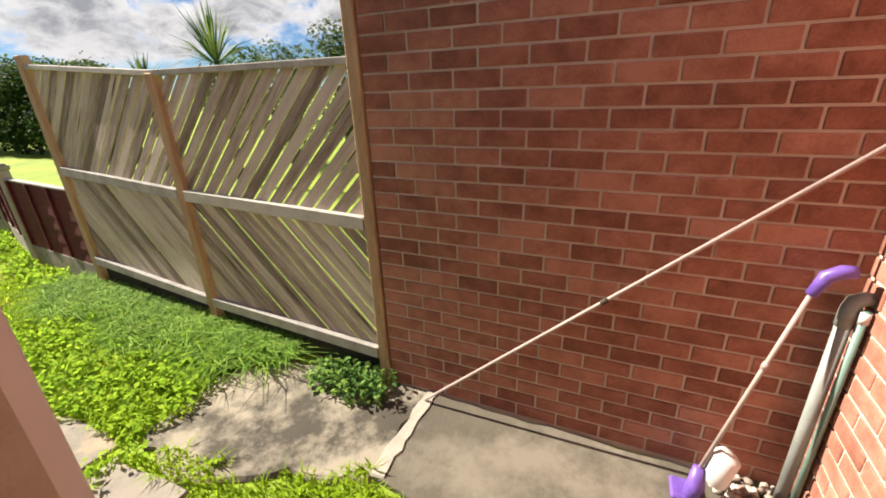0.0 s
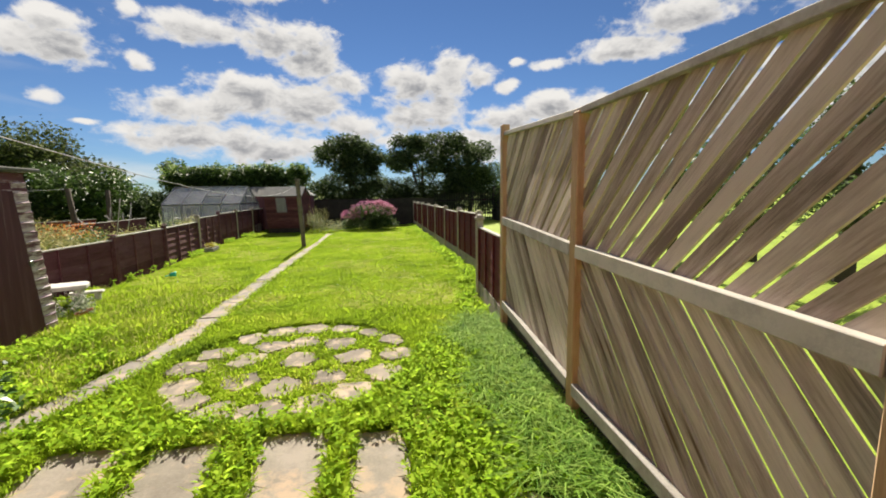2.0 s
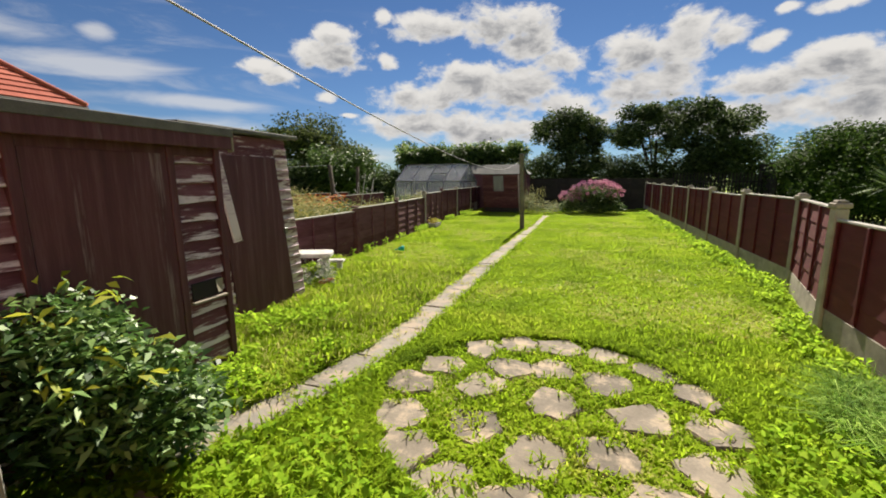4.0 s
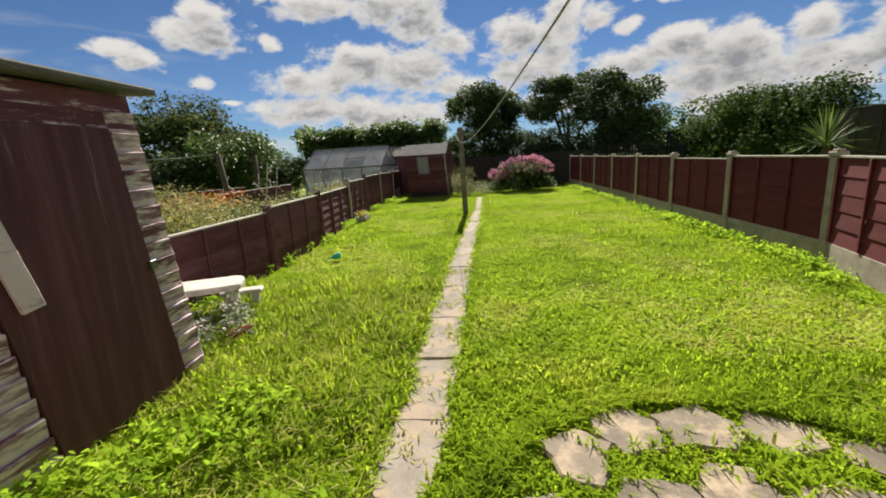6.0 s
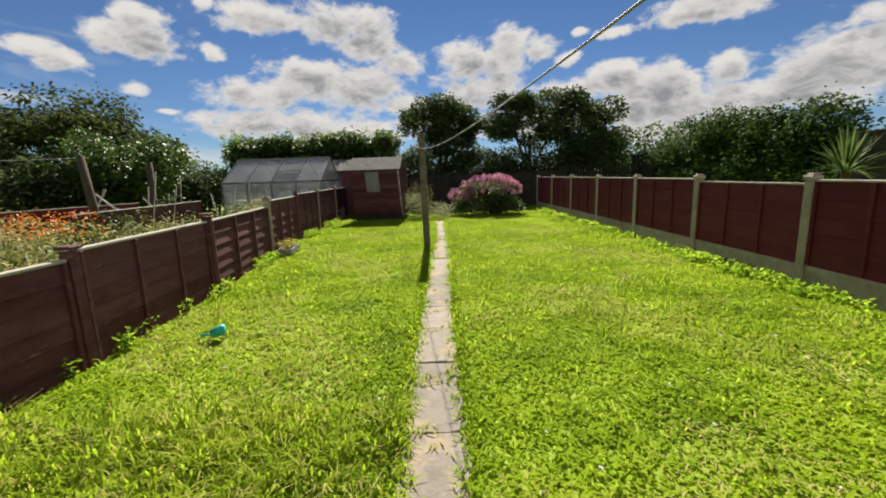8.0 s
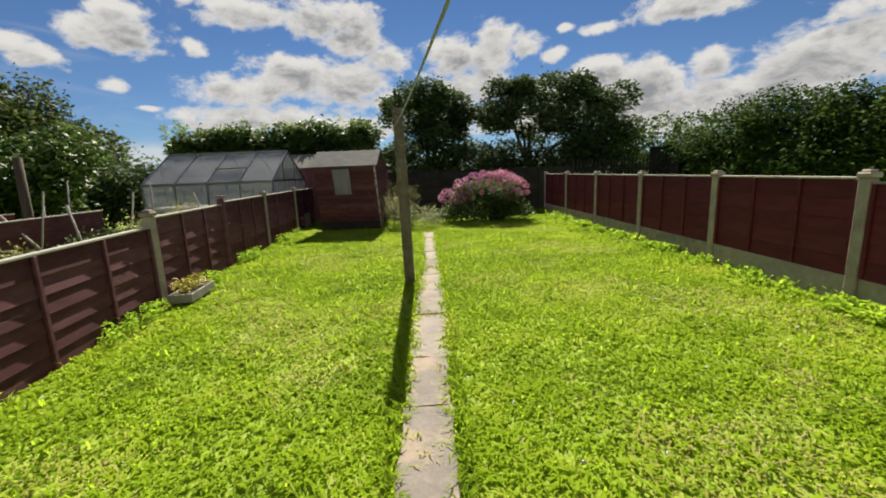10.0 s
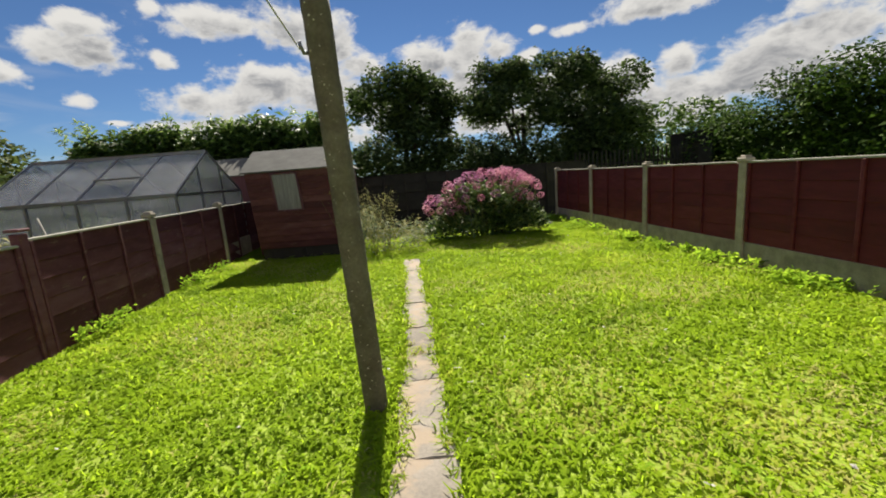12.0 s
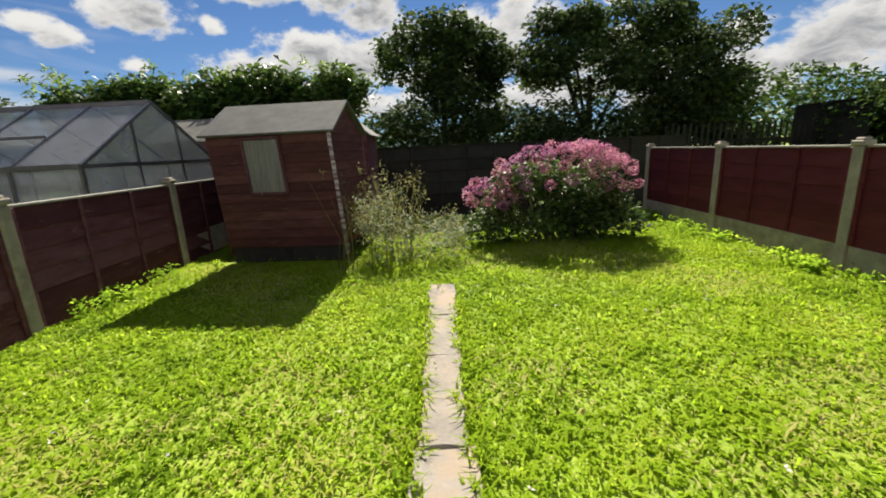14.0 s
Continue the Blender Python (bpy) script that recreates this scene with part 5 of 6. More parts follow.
for tx, ty, w, h in ((8.6, 6.2, 1.4, 3.3), (9.0, 8.4, 2.2, 3.3)):
    tree("garden_tree", "dark round shrub tree beyond the next garden", (tx, ty, 0), h, clumps_for(w, w * 0.8, 0.8, h - 0.3, 10, rt, (0.4, 0.6)), 3600, (0.12, 0.06), LEAF_DARK)

# flowering bush
fb = thing("flowering_bush", "large bush of round pink flower heads on the lawn", "bush", (0.6, 20.15, 0))
fc = clumps_for(2.1, 1.3, 0.25, 0.9, 15, rt, (0.26, 0.4)) + [(-1.05 + 0.33 * k, -0.25 + 0.1 * (k % 2), 0.2, 0.3, 0.35, 0.24) for k in range(7)] + [(0.75, -0.1, 0.55, 0.3, 0.35, 0.25), (-0.85, 0, 0.45, 0.28, 0.3, 0.22)]
leaf_object("foliage", in_clumps(fc, 6800, 0.35), 1, 0.12, 0.055, LEAF_FLOWERING, fb)
bm = bmesh.new()
for c in fc:
    add_tube(bm, [(c[0] * 0.3, c[1] * 0.3, -0.03), (c[0], c[1], c[2])], [0.015, 0.008], 5)
tagged(part("stems", bm, BARK, fb), kind="stuff")
spots = []
while len(spots) < 74:
    f, q = rt.uniform(-math.pi, 0.9), rt.uniform(0.02, 1.0) ** 0.6
    if len(spots) < 56:
        hx, hy, hz = 0.1 + 1.12 * q * math.cos(f), 0.62 * q * math.sin(f), 0.62 + 0.7 * math.sqrt(max(0.0, 1 - q * q)) * rt.uniform(0.86, 1.02)
    else:
        hx, hy, hz = -0.95 + 0.42 * q * math.cos(f), -0.1 + 0.4 * q * math.sin(f), 0.5 + 0.38 * math.sqrt(max(0.0, 1 - q * q)) * rt.uniform(0.8, 1.05)
    if all((hx - a) ** 2 + (hy - b) ** 2 + (hz - c) ** 2 > 0.019 for a, b, c in spots):
        spots.append((hx, hy, hz))
bm = bmesh.new()
for k, (hx, hy, hz) in enumerate(spots):
    s = rt.uniform(0.07, 0.1)
    add_tube(bm, [(hx * 0.75, hy * 0.6, hz - 0.4), (hx, hy, hz)], [0.008, 0.005], 4, False)
    leaf_object("flower_head", in_clumps([(hx, hy, hz, s, s, s * 0.88)], 170, 0.88), 1, 0.026, 0.024, (PETAL, PETAL_DEEP, PETAL)[k % 3], fb, "round pink flower head" if k % 3 != 1 else "round mauve-pink flower head")
tagged(part("stalk", bm, DRY, fb), kind="stuff")


# bush by the low fence
sb = thing("shrub", "leafy green shrub with young yellow tips by the old shed", "shrub", (-2.12, 3.05, 0))
sc = [(-0.35, 0.0, 0.35, 0.4, 0.28, 0.35), (0.1, 0.05, 0.45, 0.38, 0.3, 0.32), (-0.1, 0.1, 0.7, 0.38, 0.28, 0.22), (0.35, 0.2, 0.4, 0.28, 0.25, 0.3), (0.15, 0.3, 0.25, 0.35, 0.3, 0.25), (-0.6, 0.1, 0.6, 0.3, 0.25, 0.3)]
leaf_object("foliage", in_clumps(sc, 9500, 0.35), 1, 0.078, 0.034, LEAF_SHRUB, sb)
leaf_object("young_growth", in_clumps([(c[0] + 0.05, c[1], c[2] + 0.18, c[3] * 0.8, c[4] * 0.8, 0.12) for c in sc[1:4]], 90, 0.8), 1, 0.11, 0.035, LEAF_YOUNG, sb, "yellow-green young leaves")
leaf_object("young_shoot", in_clumps([(0.5, -0.62, 1.45, 0.16, 0.1, 0.14), (0.55, -0.6, 1.28, 0.12, 0.1, 0.06)], 34, 0.5), 1, 0.13, 0.04, LEAF_YOUNG, sb, "yellow-green young leaves")
bm = bmesh.new()
add_tube(bm, [(-0.1, -0.2, 0), (0.1, -0.55, 0.9), (0.5, -0.62, 1.5)], [0.012, 0.008, 0.004], 5)
for c in sc:
    add_tube(bm, [(c[0] * 0.3, c[1] * 0.3, -0.03), (c[0], c[1], c[2])], [0.012, 0.006], 5)
tagged(part("stems", bm, BARK, sb), kind="stuff")


def palm(at, h, n, ln, label):
    p = thing("spiky_palm", label, "palm", at)
    bm = bmesh.new()
    add_tube(bm, [(0, 0, -0.05), (0.02, 0, h)], [0.09, 0.07], 9)
    part("trunk", bm, BARK, p)
    bm = bmesh.new()
    for k in range(n):
        a, e = rt.uniform(0, 2 * math.pi), rt.uniform(-0.1, 1.45)
        d = Vector((math.cos(a) * math.cos(e), math.sin(a) * math.cos(e), math.sin(e)))
        s = Vector((-math.sin(a), math.cos(a), 0)) * 0.02
        L = ln * rt.uniform(0.75, 1.1)
        o = Vector((0, 0, h))
        m, t = o + d * L * 0.55, o + d * L - Vector((0, 0, 0.16 * L * math.cos(e)))
        v = [bm.verts.new(q) for q in (o - s * 0.6, o + s * 0.6, m + s, m - s, t)]
        bm.faces.new(v[:4])
        bm.faces.new((v[3], v[2], v[4]))
    tagged(part("fronds", bm, LEAF_FLOWERING, p, "long narrow arching leaves"), kind="stuff")


palm((6.8, 13.9, 0), 1.15, 120, 0.95, "spiky green palm in the neighbouring garden behind the red fence")
palm((6.5, 7.7, 0), 2.45, 120, 1.2, "tall spiky palm in the neighbouring garden")
palm((7.2, 11.2, 0), 2.1, 90, 0.9, "tall spiky palm in the neighbouring garden")

# neighbour's flower bed and clutter beyond the brown fence
bed = thing("flower_bed", "overgrown flower bed with yellow and orange blooms in the next garden", "flower bed", (-6.2, 9.5, 0))
bc = [(rt.uniform(-1.2, 1.0), rt.uniform(-3.0, 3.0), rt.uniform(0.25, 0.55), 0.45, 0.5, 0.3) for _ in range(22)]
leaf_object("foliage", in_clumps(bc, 9000, 0.4), 1, 0.1, 0.03, LEAF_MID, bed)
leaf_object("yellow_plants", in_clumps([(c[0], c[1], c[2] + 0.12, 0.4, 0.4, 0.2) for c in bc[::2]], 2600, 0.7), 1, 0.06, 0.03, YELLOW_FLOWER, bed)
leaf_object("orange_flowers", in_clumps([(c[0], c[1] + 1.0, c[2] + 0.2, 0.3, 0.3, 0.12) for c in bc[::4]], 420, 0.7), 1, 0.05, 0.04, ORANGE_FLOWER, bed)
big = thing("yellow_shrub", "large yellow-green feathery shrub in the next garden", "shrub", (-6.0, 9.2, 0))
leaf_object("foliage", in_clumps([(-0.3 + 0.35 * (k % 3), -0.9 + 0.3 * k, 0.68 + 0.12 * math.sin(k * 2.3), 0.55, 0.45, 0.45) for k in range(8)], 9000, 0.3), 1, 0.11, 0.02, DRY, big)
leaf_object("blooms", in_clumps([(-0.9 + 0.2 * k, 1.9 + 0.15 * (k % 3), 0.85, 0.3, 0.3, 0.18) for k in range(6)], 500, 0.5), 1, 0.06, 0.04, ORANGE_FLOWER, big, "orange blooms")
rough_ = thing("dry_plants", "pale dry plants and seed heads beyond the brown fence", "plants", (-5.3, 8.0, 0))
leaf_object("foliage", in_clumps([(rt.uniform(-0.8, 0.7), rt.uniform(-1.6, 9.0), 0.4, 0.4, 0.45, rt.uniform(0.3, 0.6)) for k in range(30)], 11000, 0.2), 1, 0.12, 0.018, DRY, rough_)
bed2 = thing("allotment_plants", "tangle of green garden plants and canes in the next garden", "plants", (-7.0, 15.5, 0))
bc = [(rt.uniform(-1.8, 1.8), rt.uniform(-2.2, 2.2), rt.uniform(0.2, 0.5), 0.4, 0.45, 0.35) for _ in range(18)]
leaf_object("foliage", in_clumps(bc, 7500, 0.3), 1, 0.12, 0.03, LEAF_MID, bed2)
for k in range(9):
    cx_, cy_ = rt.uniform(-1.5, 1.8), rt.uniform(-2, 2.2)
    tube("cane", [(cx_, cy_, 0), (cx_ + rt.uniform(-0.3, 0.3), cy_, rt.uniform(1.1, 1.6))], 0.012, GREY_WOOD, bed2, sides=6)
for k, (a_, b_) in enumerate((((-7.4, 13.0), (-7.4, 17.0)), ((-12.0, 9.0), (-9.0, 17.0)))):
    panel(a_, b_, -0.03, 0.85, BROWN_FENCE if k == 0 else RED_FENCE, "low red-brown fence in the next gardens", "neighbour fence panels", 1, 4, 4)
cold = thing("plant_cover", "crumpled pale netting heaped over canes in the next garden", "netting", (-8.2, 15.2, 0), 10)
bm = bmesh.new()
bmesh.ops.create_icosphere(bm, subdivisions=3, radius=1.0)
for v in bm.verts:
    f_ = 0.75 + 0.28 * math.sin(v.co.x * 7 + v.co.z * 5) * math.sin(v.co.y * 6 + 1) + rng.uniform(-0.06, 0.06)
    v.co = Vector((v.co.x * 0.75 * f_, v.co.y * 0.5 * f_, max(-0.02, v.co.z * 0.75 * f_ + 0.25 - 0.3 * abs(v.co.x))))
part("net", bm, NETTING, cold)
for a_, b_ in (((-0.9, 0, 0), (-0.2, 0, 1.25)), ((0.7, 0.1, 0), (-0.5, 0.2, 1.15)), ((1.3, 0, 0), (0.5, 0, 1.05))):
    tube("cane", [a_, b_], 0.02, GREY_WOOD, cold, sides=6)

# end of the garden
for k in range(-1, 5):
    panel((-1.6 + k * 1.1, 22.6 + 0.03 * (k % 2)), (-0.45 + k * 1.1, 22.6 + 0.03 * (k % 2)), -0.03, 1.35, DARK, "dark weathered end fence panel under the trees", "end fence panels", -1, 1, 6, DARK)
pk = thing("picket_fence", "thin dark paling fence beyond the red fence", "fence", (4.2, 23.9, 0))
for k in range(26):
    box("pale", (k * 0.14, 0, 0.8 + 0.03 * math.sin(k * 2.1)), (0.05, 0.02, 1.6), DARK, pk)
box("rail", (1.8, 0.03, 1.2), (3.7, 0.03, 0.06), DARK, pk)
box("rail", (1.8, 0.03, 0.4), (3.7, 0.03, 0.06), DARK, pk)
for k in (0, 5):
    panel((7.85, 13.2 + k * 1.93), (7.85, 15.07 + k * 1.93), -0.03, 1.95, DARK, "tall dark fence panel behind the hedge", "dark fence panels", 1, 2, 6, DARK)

# red-roofed house beyond the sheds
hs = thing("house", "brown rendered house with a red tiled hipped roof", "house", (-13.0, 3.9, 0), 0)
box("wall", (-3.0, 3, 1.6), (6.0, 5.9, 3.5), RENDER_WALL, hs)
tube("gutter", [(0.12, -0.3, 3.33), (0.12, 6.2, 3.33)], 0.06, DARK, hs, "dark gutter")
tube("downpipe", [(0.12, 6.1, 3.33), (0.06, 6.0, 3.0), (0.05, 5.98, 0.0)], 0.04, DARK, hs, "dark downpipe")
bm = bmesh.new()
v = [bm.verts.new(p) for p in ((-6.3, -0.3, 3.38), (0.1, -0.3, 3.38), (0.1, 6.2, 3.38), (-6.3, 6.2, 3.38), (-3.6, 2.5, 5.6), (-2.6, 2.5, 5.6), (-2.6, 3.5, 5.6), (-3.6, 3.5, 5.6))]
for f in ((0, 1, 5, 4), (1, 2, 6, 5), (2, 3, 7, 6), (3, 0, 4, 7), (4, 5, 6, 7), (3, 2, 1, 0)):
    bm.faces.new([v[i] for i in f])
rf = part("roof", bm, TILE, hs, "red pantile roof")

R_ = [Vector(p) for p in ((0.1, -0.3, 3.38), (0.1, 6.2, 3.38), (-2.6, 3.5, 5.6), (-2.6, 2.5, 5.6), (-6.3, 6.2, 3.38), (-3.6, 3.5, 5.6))]
for (p0, p1, p2, p3) in ((R_[0], R_[1], R_[2], R_[3]), (R_[1], R_[4], R_[5], R_[2])):
    nrm = (p1 - p0).cross(p3 - p0).normalized()
    for k in range(14):
        f0, f1 = k / 14, (k + 1) / 14
        bm = bmesh.new()
        q = [p0.lerp(p3, f0) + nrm * 0.05, p1.lerp(p2, f0) + nrm * 0.05, p1.lerp(p2, f1) + nrm * 0.015, p0.lerp(p3, f1) + nrm * 0.015]
        top = [bm.verts.new(v_) for v_ in q]
        low_ = [bm.verts.new(v_ - nrm * 0.03) for v_ in q]
        bm.faces.new(top)
        for i in range(4):
            bm.faces.new((top[i], low_[i], low_[(i + 1) % 4], top[(i + 1) % 4]))
        part("tile_course", bm, TILE, rf)
tube("hip_tiles", [R_[1] + Vector((0, 0, 0.06)), R_[2] + Vector((0, 0, 0.06))], 0.08, TILE, rf, sides=8)

# ---- grass ----


SLABS = ((-1.8, -1.33, 2.2, 3.15), (-1.25, -0.74, 2.2, 3.26), (-0.64, -0.2, 2.25, 3.2), (0.02, 0.45, 2.2, 3.22), (0.58, 0.93, 2.45, 3.17))


def free(x, y, pad=0.0):
    """True where grass can grow: arrays of x and y."""
    ok = (x > np.interp(y, [p[1] for p in LEFT_POSTS], [p[0] for p in LEFT_POSTS]) + 0.03) & (y > 0.5) & (y < 22.3)
    re = np.interp(y, [1.2, 4.9, 6.6, 8.38, 40], [2.0, 2.2, 2.33, 2.78, 2.8]) - 0.03
    ok &= x < re
    px = np.interp(y, PATH_Y, PATH_X)
    wob = 0.03 * np.sin(y * 7.3) + 0.02 * np.sin(y * 17.1 + x * 3)
    ok &= ~((np.abs(x - px) < np.interp(y, [9.5, 13, 14.5], [0.15, 0.14, 0.11]) + wob - pad) & (y > 3.35) & (y < 17.7))
    for x0, x1, y0, y1 in ((-1.8, -1.33, 2.2, 3.15), (-1.25, -0.74, 2.2, 3.26), (-0.64, -0.2, 2.25, 3.2), (0.02, 0.45, 2.2, 3.22), (0.58, 0.93, 2.45, 3.17), (0.02, 0.45, 1.5, 2.1), (0.52, 0.85, 1.7, 2.3)):
        ok &= ~((x > x0 + 0.02 + wob) & (x < x1 - 0.02 + wob) & (y > y0 + 0.02 + wob) & (y < y1 - 0.03))
    ok &= ~((x > 0.98 + 0.3 * np.maximum(0, 1.9 - y) + wob * 2) & (y > 0.9) & (y < 2.35 - 0.25 * (x > 1.75) + 0.06 * np.sin(x * 9)))
    lump = 0.1 * np.sin(x * 37 + 3 * np.sin(y * 23)) + 0.08 * np.sin(y * 51 + x * 11)
    for (sx, sy), (away, across, along) in zip(STONES, STONE_SIZE):
        u = (x - sx) * math.cos(away) + (y - sy) * math.sin(away)
        v = -(x - sx) * math.sin(away) + (y - sy) * math.cos(away)
        ok &= ~((u / across) ** 2 + (v / along) ** 2 < 0.66 + 1.6 * lump)
    ok &= ~((x < -2.42) & (y > 2.5) & (y < 4.4)) & ~((x < -3.1) & (y > 4.8) & (y < 6.15))
    ok &= ~((x > -3.9) & (x < -2.32) & (y > 19.35) & (y < 20.75))
    ok &= ~((x < HX + 0.02) & (y < 0.92)) & ~((y < 0.9) & (x > 1.15 + 0.15 * (y - 0.2))) & ~((y < 0.12))
    return ok


def scatter(n, x0, x1, y0, y1, near=0.0, r=nrng):
    x = r.uniform(x0, x1, n)
    y = y0 + (y1 - y0) * r.random(n) ** (1.0 + near)
    k = free(x, y)
    return np.stack([x[k], y[k]], 1)


def patch(x, y, s=1.0, p=0.0):
    """A slow uneven field between about 0 and 1."""
    x, y = x * s, y * s
    v = np.sin(x * 2.1 + 1.3 * np.sin(y * 1.7 + p)) + np.sin(y * 2.6 + 1.1 * np.sin(x * 1.9 - p)) + 0.7 * np.sin(x * 5.3 + y * 3.1 + p) + 0.6 * np.sin(y * 6.1 - x * 4.3 + 2 * p) + 0.4 * np.sin(x * 11.7 + 3 * np.sin(y * 9.1))
    return v / 7.0 + 0.5


lawn = scatter(410000, LX - 0.28, RX, 3.2, 22.3, 0.35)
dryness = patch(lawn[:, 0], lawn[:, 1], 0.8, 1.0) + 0.26 * np.exp(-((lawn[:, 0] + 2.4) / 1.1) ** 2 - ((lawn[:, 1] - 6.6) / 2.2) ** 2) + 0.14 * np.exp(-((lawn[:, 0] - 0.9) / 1.3) ** 2 - ((lawn[:, 1] - 7.2) / 1.2) ** 2)
is_dry = nrng.random(len(lawn)) < np.clip((dryness - 0.5) * 2.2, 0.02, 0.5)
tuft = patch(lawn[:, 0], lawn[:, 1], 3.1, 2.0)
high = 0.02 + 0.034 * np.clip(tuft, 0, 1) ** 1.5
g = lawn[~is_dry]
blades("lawn_grass", g, high[~is_dry], 0.019, 1.6, BLADE, "bright sunlit mown grass of the long lawn", -0.03)
blades("dry_lawn_grass", lawn[is_dry], high[is_dry], 0.012, 1.6, DRY_BLADE, "pale dry grass in patches of the lawn", -0.03)
tufts = scatter(26000, LX, RX, 4.2, 20.0, 0.4)
tufts = tufts[patch(tufts[:, 0], tufts[:, 1], 4.3, 4.0) > 0.63]
blades("lawn_tufts", tufts, 0.085, 0.014, 1.2, BLADE, "longer tufts standing out of the lawn", -0.03)
rough = scatter(80000, -3.2, 2.3, 0.1, 6.2)
inside = np.hypot(rough[:, 0] - CX, rough[:, 1] - CY) < CR
rough = rough[~inside | (nrng.random(len(rough)) < 0.95)]
hr = 0.05 + 0.075 * np.clip(patch(rough[:, 0], rough[:, 1], 3.0, 0.5), 0, 1) ** 1.3
hr = np.where(np.hypot(rough[:, 0] - CX, rough[:, 1] - CY) < CR - 0.02, hr * 0.75, hr)
blades("rough_grass", rough, hr, 0.012, 1.0, BLADE, "rough grass between the slabs and round the stone circle", -0.03)
side = scatter(30000, LX, -1.55, 3.4, 8.2)
hs_ = 0.06 + 0.12 * np.clip(patch(side[:, 0], side[:, 1], 2.2, 3.0), 0, 1)
blades("side_grass", side, hs_ * 1.1, 0.012, 0.8, BLADE, "tall uncut grass between the sheds and the path", -0.03)
blades("side_dry_grass", side[1::3], hs_[1::3] * 1.12, 0.009, 1.0, DRY_BLADE, "straw-coloured uncut grass between the sheds and the path", -0.03)
ex = np.concatenate([nrng.uniform(x0 - 0.03, x1 + 0.03, 420) for x0, x1, _, _ in SLABS])
ey = np.concatenate([y1 + np.abs(nrng.normal(0.0, 0.035, 420)) for _, _, _, y1 in SLABS])
jx = np.concatenate([nrng.normal(c_, 0.035, 900) for c_ in (-1.29, -0.69, -0.09, 0.515)])
jy = nrng.uniform(2.25, 3.3, len(jx))
blades("edge_grass", np.stack([np.concatenate([ex, jx]), np.concatenate([ey, jy])], 1), 0.11, 0.012, 0.9, BLADE, "thick turf along the edges of the slabs", -0.03)
py = nrng.uniform(3.4, 17.6, 9000)
pxx = np.interp(py, PATH_Y, PATH_X) + np.where(nrng.random(9000) < 0.5, -1, 1) * (np.interp(py, [9.5, 13, 14.5], [0.175, 0.165, 0.14]) + nrng.normal(0, 0.03, 9000) + 0.018 * np.sin(py * 7.3) + 0.012 * np.sin(py * 19))
blades("path_edge_grass", np.stack([pxx, py], 1), 0.075, 0.012, 1.2, BLADE, "grass creeping over the edges of the path", -0.03)
qa, qr = nrng.uniform(0, 2 * np.pi, 6000), CR * np.sqrt(nrng.random(6000))
creep = np.stack([CX + np.cos(qa) * qr, CY + np.sin(qa) * qr], 1)
creep = creep[patch(creep[:, 0], creep[:, 1], 4.7, 7.0) > 0.64]
blades("creeping_grass", creep, 0.05, 0.012, 1.6, BLADE, "grass creeping over the worn stones", -0.01)
pcy = nrng.uniform(3.4, 17.6, 5000)
pc = np.stack([np.interp(pcy, PATH_Y, PATH_X) + nrng.uniform(-0.15, 0.15, 5000), pcy], 1)
pc = pc[patch(pc[:, 0], pc[:, 1], 3.7, 1.0) > 0.72]
blades("creeping_path_grass", pc, 0.04, 0.01, 1.6, DRY_BLADE, "thin dry grass in the cracks of the path", -0.01)
tall = scatter(26000, 1.0, 2.3, 1.9, 5.3)
tall = tall[tall[:, 0] > np.interp(tall[:, 1], [1.2, 4.9], [2.0, 2.2]) - 0.5 + 0.12 * np.sin(tall[:, 1] * 5)]
blades("long_grass", tall, 0.21, 0.009, 1.5, TALL, "long pale grass lying over along the slatted fence", -0.03)


def weeds(name, xy, size, label, mat=WEED, per=7, hgt=0.07):
    n = len(xy)
    p = np.repeat(np.concatenate([xy, np.zeros((n, 1))], 1), per, 0)
    p[:, :2] += nrng.normal(0, size * 0.35, (n * per, 2))
    p[:, 2] = nrng.uniform(-0.01, hgt, n * per)
    ob = leaf_object(name, p, 1, size, size * 0.5, mat, None, label, 0.2)
    return tagged(ob, label, "weeds", kind="stuff")


wd = scatter(2600, -2.3, 1.9, 2.2, 4.6)
wd = wd[(np.hypot(wd[:, 0] - CX, wd[:, 1] - CY) > CR - 0.05) & ((nrng.random(len(wd)) < 0.35) | (wd[:, 0] > 0.9) | (wd[:, 1] < 3.5))]
weeds("weeds", wd, 0.06, "broad-leaved weeds and dandelions round the slabs", hgt=0.1)
wf = scatter(5200, 1.9, 2.75, 4.5, 22.0)
wf = wf[wf[:, 0] > np.interp(wf[:, 1], [4.9, 6.6, 8.38, 40], [2.2, 2.33, 2.78, 2.8]) - 0.35]
wf = wf[(patch(wf[:, 0], wf[:, 1], 2.3, 6.0) > np.where(wf[:, 1] < 13, 0.5, 0.62)) | (nrng.random(len(wf)) < 0.1)]
weeds("fence_weeds", wf, 0.07, "low weeds along the foot of the red fence")
wl_ = scatter(2400, LX - 0.3, LX + 0.3, 6, 20)
wl_ = wl_[np.abs(wl_[:, 0] - np.interp(wl_[:, 1], [p[1] for p in LEFT_POSTS], [p[0] for p in LEFT_POSTS]) - 0.12) < 0.12]
wl_ = wl_[patch(wl_[:, 0], wl_[:, 1], 1.4, 2.0) > 0.58]
weeds("fence_weeds", wl_, 0.055, "low weeds along the foot of the brown fence", hgt=0.12)
ws = scatter(1500, -3.3, -1.7, 3.4, 5.7)
ws = ws[(patch(ws[:, 0], ws[:, 1], 2.0, 5.0) > 0.52) & ((ws[:, 0] < -2.2) | (ws[:, 1] < 5.0))]
weeds("shed_weeds", ws, 0.06, "tufts of weeds round the foot of the old sheds", hgt=0.16)
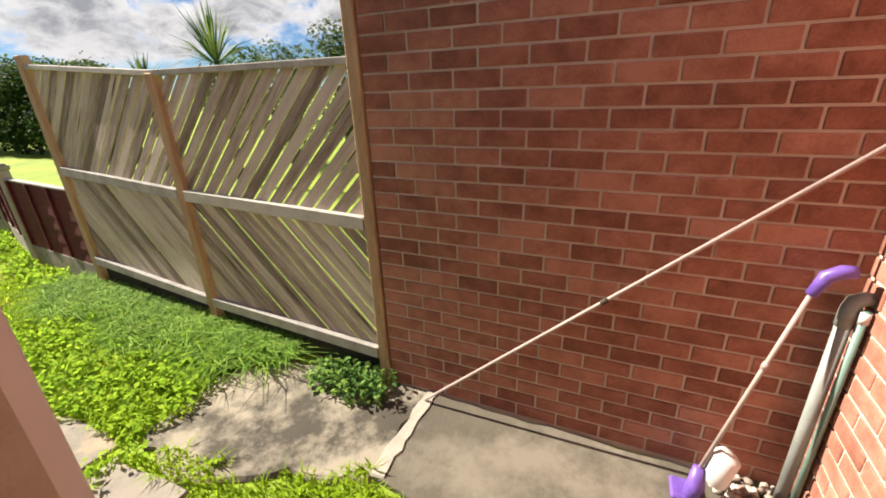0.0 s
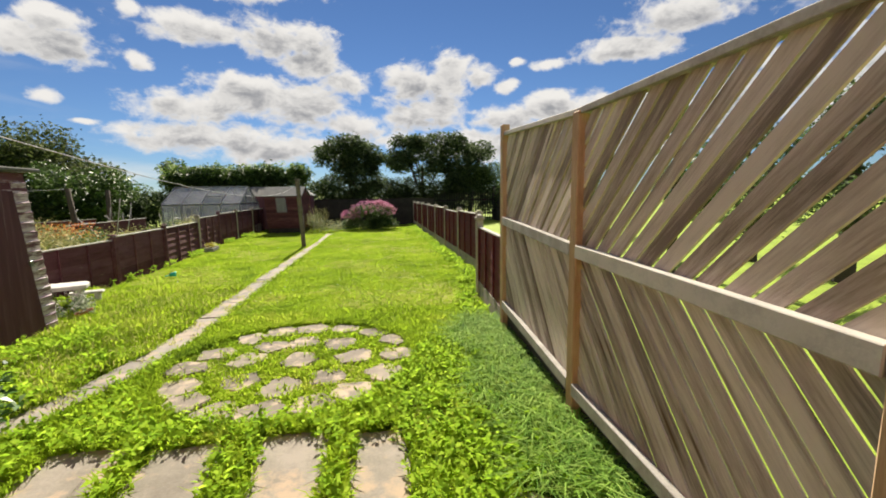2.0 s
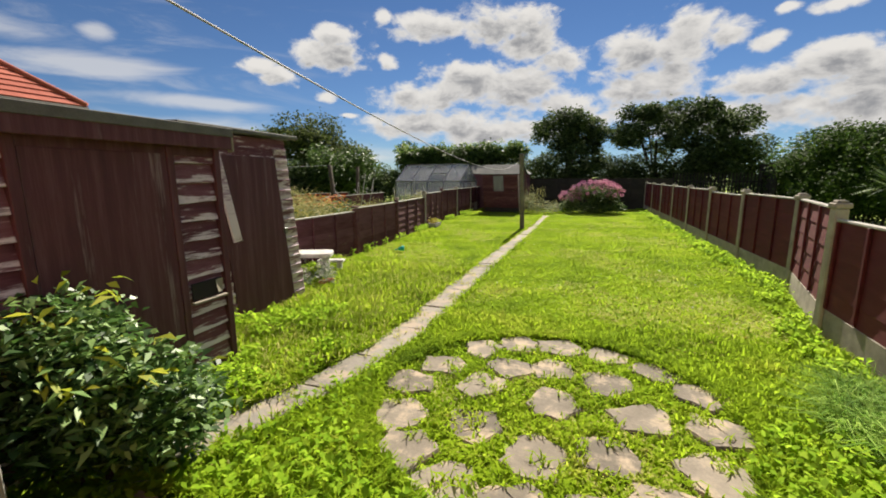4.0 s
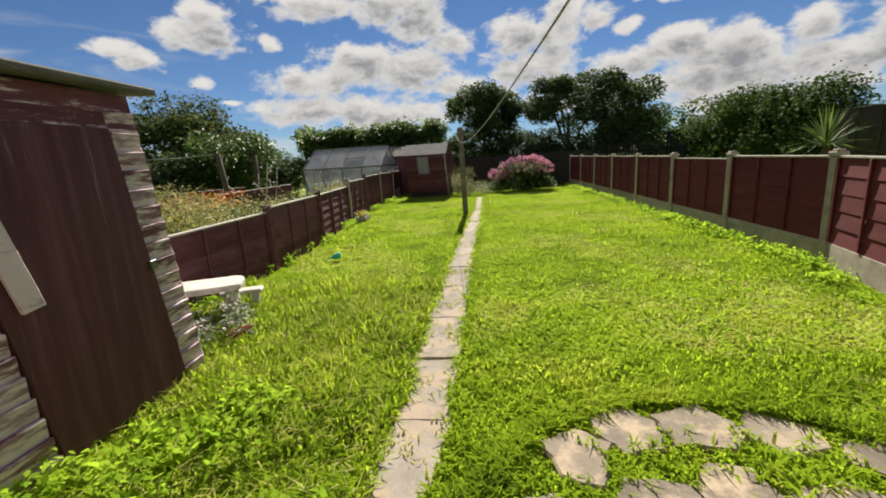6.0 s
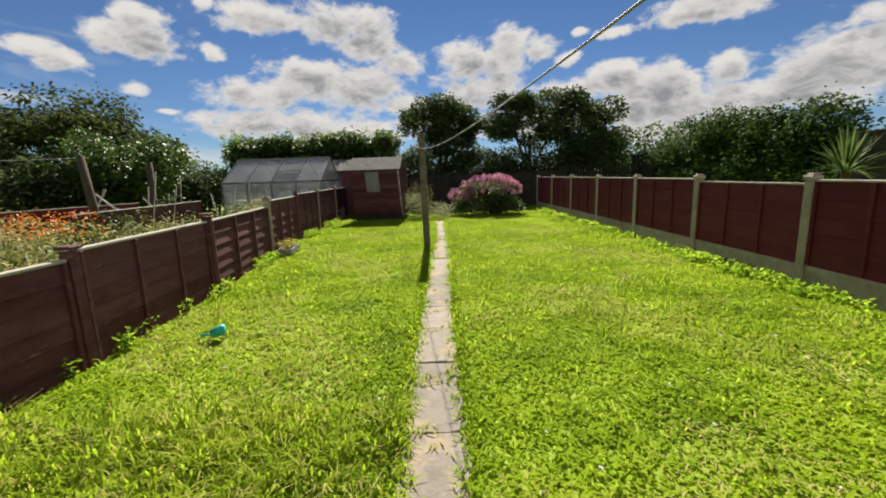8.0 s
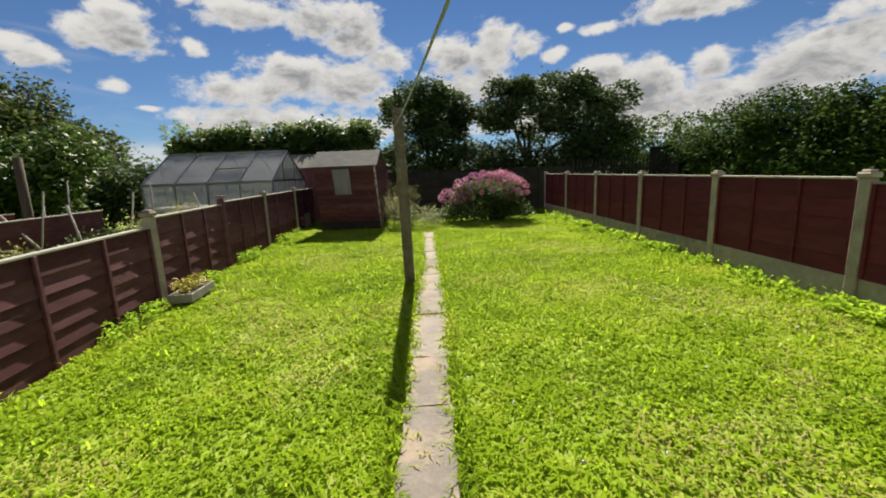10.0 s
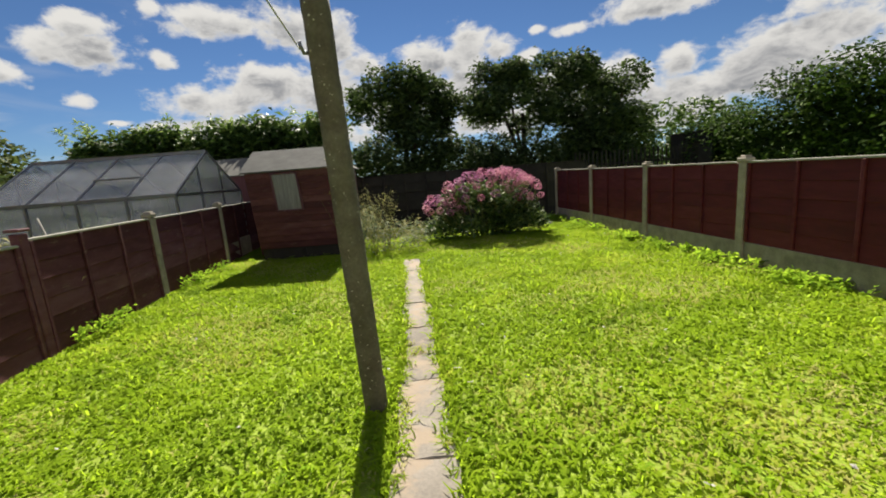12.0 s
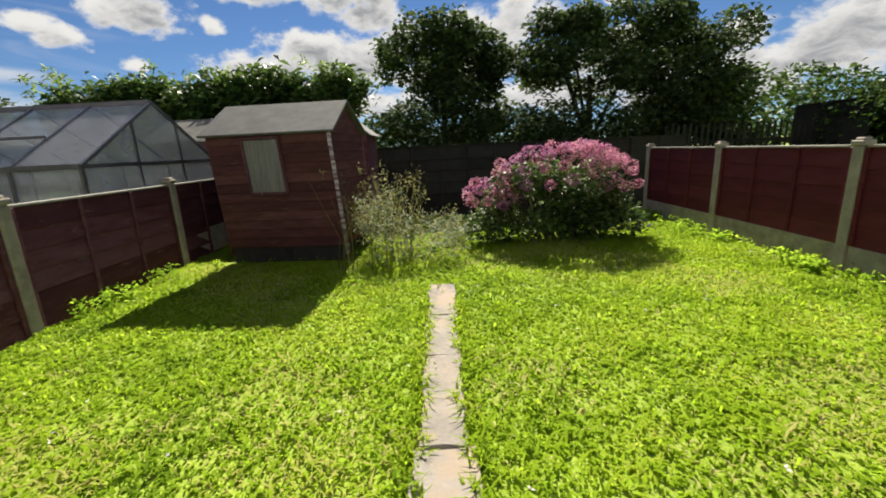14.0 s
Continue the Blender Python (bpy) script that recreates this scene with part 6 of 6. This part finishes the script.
wc = scatter(2200, LX, 2.7, 4.5, 20.0, 0.3)
weeds("lawn_clover", wc, 0.04, "small clover leaves in the lawn", per=4, hgt=0.02)
wall_weed = np.stack([nrng.uniform(1.7, 1.98, 130), nrng.uniform(1.15, 1.75, 130)], 1)
weeds("wall_weeds", wall_weed, 0.06, "dark ivy-like weeds at the foot of the wall corner", LEAF_BUSH, hgt=0.12)

ring = nrng.uniform(0, 2 * np.pi, 9000)
rr = CR + np.abs(nrng.normal(0.03, 0.05, 9000))
blades("ring_grass", np.stack([CX + np.cos(ring) * rr, CY + np.sin(ring) * rr], 1), 0.085, 0.011, 0.9, BLADE, "taller grass round the stone circle", -0.03)

# tall weeds beside the small shed
tw = thing("tall_weeds", "clump of tall seeding weeds between the small shed and the path", "weeds", (-1.75, 19.2, 0))
cl = [(rt.uniform(-0.5, 1.0), rt.uniform(-0.5, 1.2), 0, 0.25, 0.3, 0.3) for _ in range(22)]
cl = [(a, b, max(0.12, 0.6 - 0.45 * max(0, a)) * rt.uniform(0.3, 1), d, e, g) for a, b, _, d, e, g in cl]
leaf_object("foliage", in_clumps(cl, 2000, 0.2), 1, 0.1, 0.014, DRY, tw)
leaf_object("green_leaves", in_clumps(cl, 1500, 0.2), 1, 0.08, 0.028, GREY_LEAF, tw)
bm = bmesh.new()
for k in range(60):
    q = (rt.uniform(-0.6, 0.4), rt.uniform(-0.6, 1.2))
    add_tube(bm, [(q[0], q[1], 0), (q[0] + rt.uniform(-0.06, 0.06), q[1], 0.35), (q[0] + rt.uniform(-0.3, 0.3), q[1] + rt.uniform(-0.1, 0.1), rt.uniform(0.6, 1.05))], [0.005, 0.004, 0.002], 4)
part("stalks", bm, DRY, tw)

heads = np.array([(rt.uniform(-0.6, 0.5), rt.uniform(-0.6, 1.2), rt.uniform(0.45, 1.1)) for _ in range(60)])
p_ = np.repeat(heads, 14, 0) + nrng.normal(0, 1, (840, 3)) * np.array([0.02, 0.02, 0.06])
leaf_object("seed_heads", p_, 1, 0.04, 0.012, DRY, tw, "pale feathery seed heads")
fl = scatter(500, LX + 0.3, RX - 0.3, 6.5, 20)
fl = fl[nrng.random(len(fl)) < 0.3]
pf = np.concatenate([fl, np.full((len(fl), 1), 0.015)], 1)
tagged(leaf_object("lawn_litter", np.repeat(pf, 2, 0), 1, 0.025, 0.016, WHITE_STONE, None, "tiny pale flecks lying in the lawn", 0.1, 0.3), "tiny pale flecks lying in the lawn", "litter", kind="stuff")
dn = np.array([(1.75, 4.1), (1.9, 4.6), (1.2, 5.7), (0.6, 6.2), (-0.3, 3.35), (1.5, 5.9)])
for x_, y_ in dn:
    d_ = thing("dandelion", "small yellow dandelion flower in the grass", "flower", (x_, y_, 0), 0, "dandelions")
    tube("stalk", [(0, 0, -0.03), (0.005, 0, 0.1)], 0.002, WEED, d_, sides=5)
    leaf_object("flower", np.repeat(np.array([[0.005, 0, 0.1]]), 26, 0), 1, 0.02, 0.006, YELLOW_FLOWER, d_, "yellow flower head")

# ---- bricks and paving stones, last ----


def lay_bricks(wall, length, height, limit, near):
    """Bricks in stretcher bond on a wall's face; the nearest as parts, the rest joined."""
    meshes = {}
    half, quoin, long = BL / 2 - BJ / 2, 0.149, 0.263
    for w in (BL, half, quoin, long):
        bmb = bmesh.new()
        add_box(bmb, (0, 0, 0), (w, 0.02, BH), None, 0.004)
        meshes[w] = mesh_of("brick", bmb, BRICK)
    spots = []
    for row in range(int(height / (BH + BJ))):
        z = row * (BH + BJ) + BH / 2 + 0.015
        first = long if row % 2 else quoin
        spots.append((first / 2, z, first))
        x = first + BJ
        while x + BL < length + 0.1:
            spots.append((x + BL / 2, z, BL))
            x += BL + BJ
        if length - x > half:
            spots.append((x + half / 2, z, half))
    spots.sort(key=lambda s: abs(s[0] - near[0]) + abs(s[1] - near[1]))
    r = random.Random(3)
    rest = bmesh.new()
    for i, (x, z, w) in enumerate(spots):
        y = -0.001 + r.uniform(-0.0015, 0.0015)
        if i < limit:
            ob = new("brick", meshes[w])
            ob.parent = wall
            ob.matrix_basis = pose(x, y, z, 0, r.uniform(-0.3, 0.3), 0)
        else:
            vs = [rest.verts.new((x + sx * w / 2, y + sy * 0.01, z + sz * BH / 2)) for sx in (-1, 1) for sy in (-1, 1) for sz in (-1, 1)]
            for f in ((0, 1, 3, 2), (4, 6, 7, 5), (0, 4, 5, 1), (2, 3, 7, 6), (0, 2, 6, 4), (1, 5, 7, 3)):
                rest.faces.new([vs[k] for k in f])
    tagged(part("brickwork", rest, BRICK, wall), kind="stuff")


lay_bricks(neighbour_wall, 3.2, 3.1, 300, (1.2, 1.0))
lay_bricks(house_wall, 1.72, 3.1, 120, (0.3, 1.0))
lay_bricks(reveal, 0.5, 2.0, 60, (0.1, 1.0))
lay_bricks(west, 0.6, 3.1, 60, (0.6, 1.0))
lay_bricks(house_n, 5.9, 3.1, 60, (0.3, 1.2))
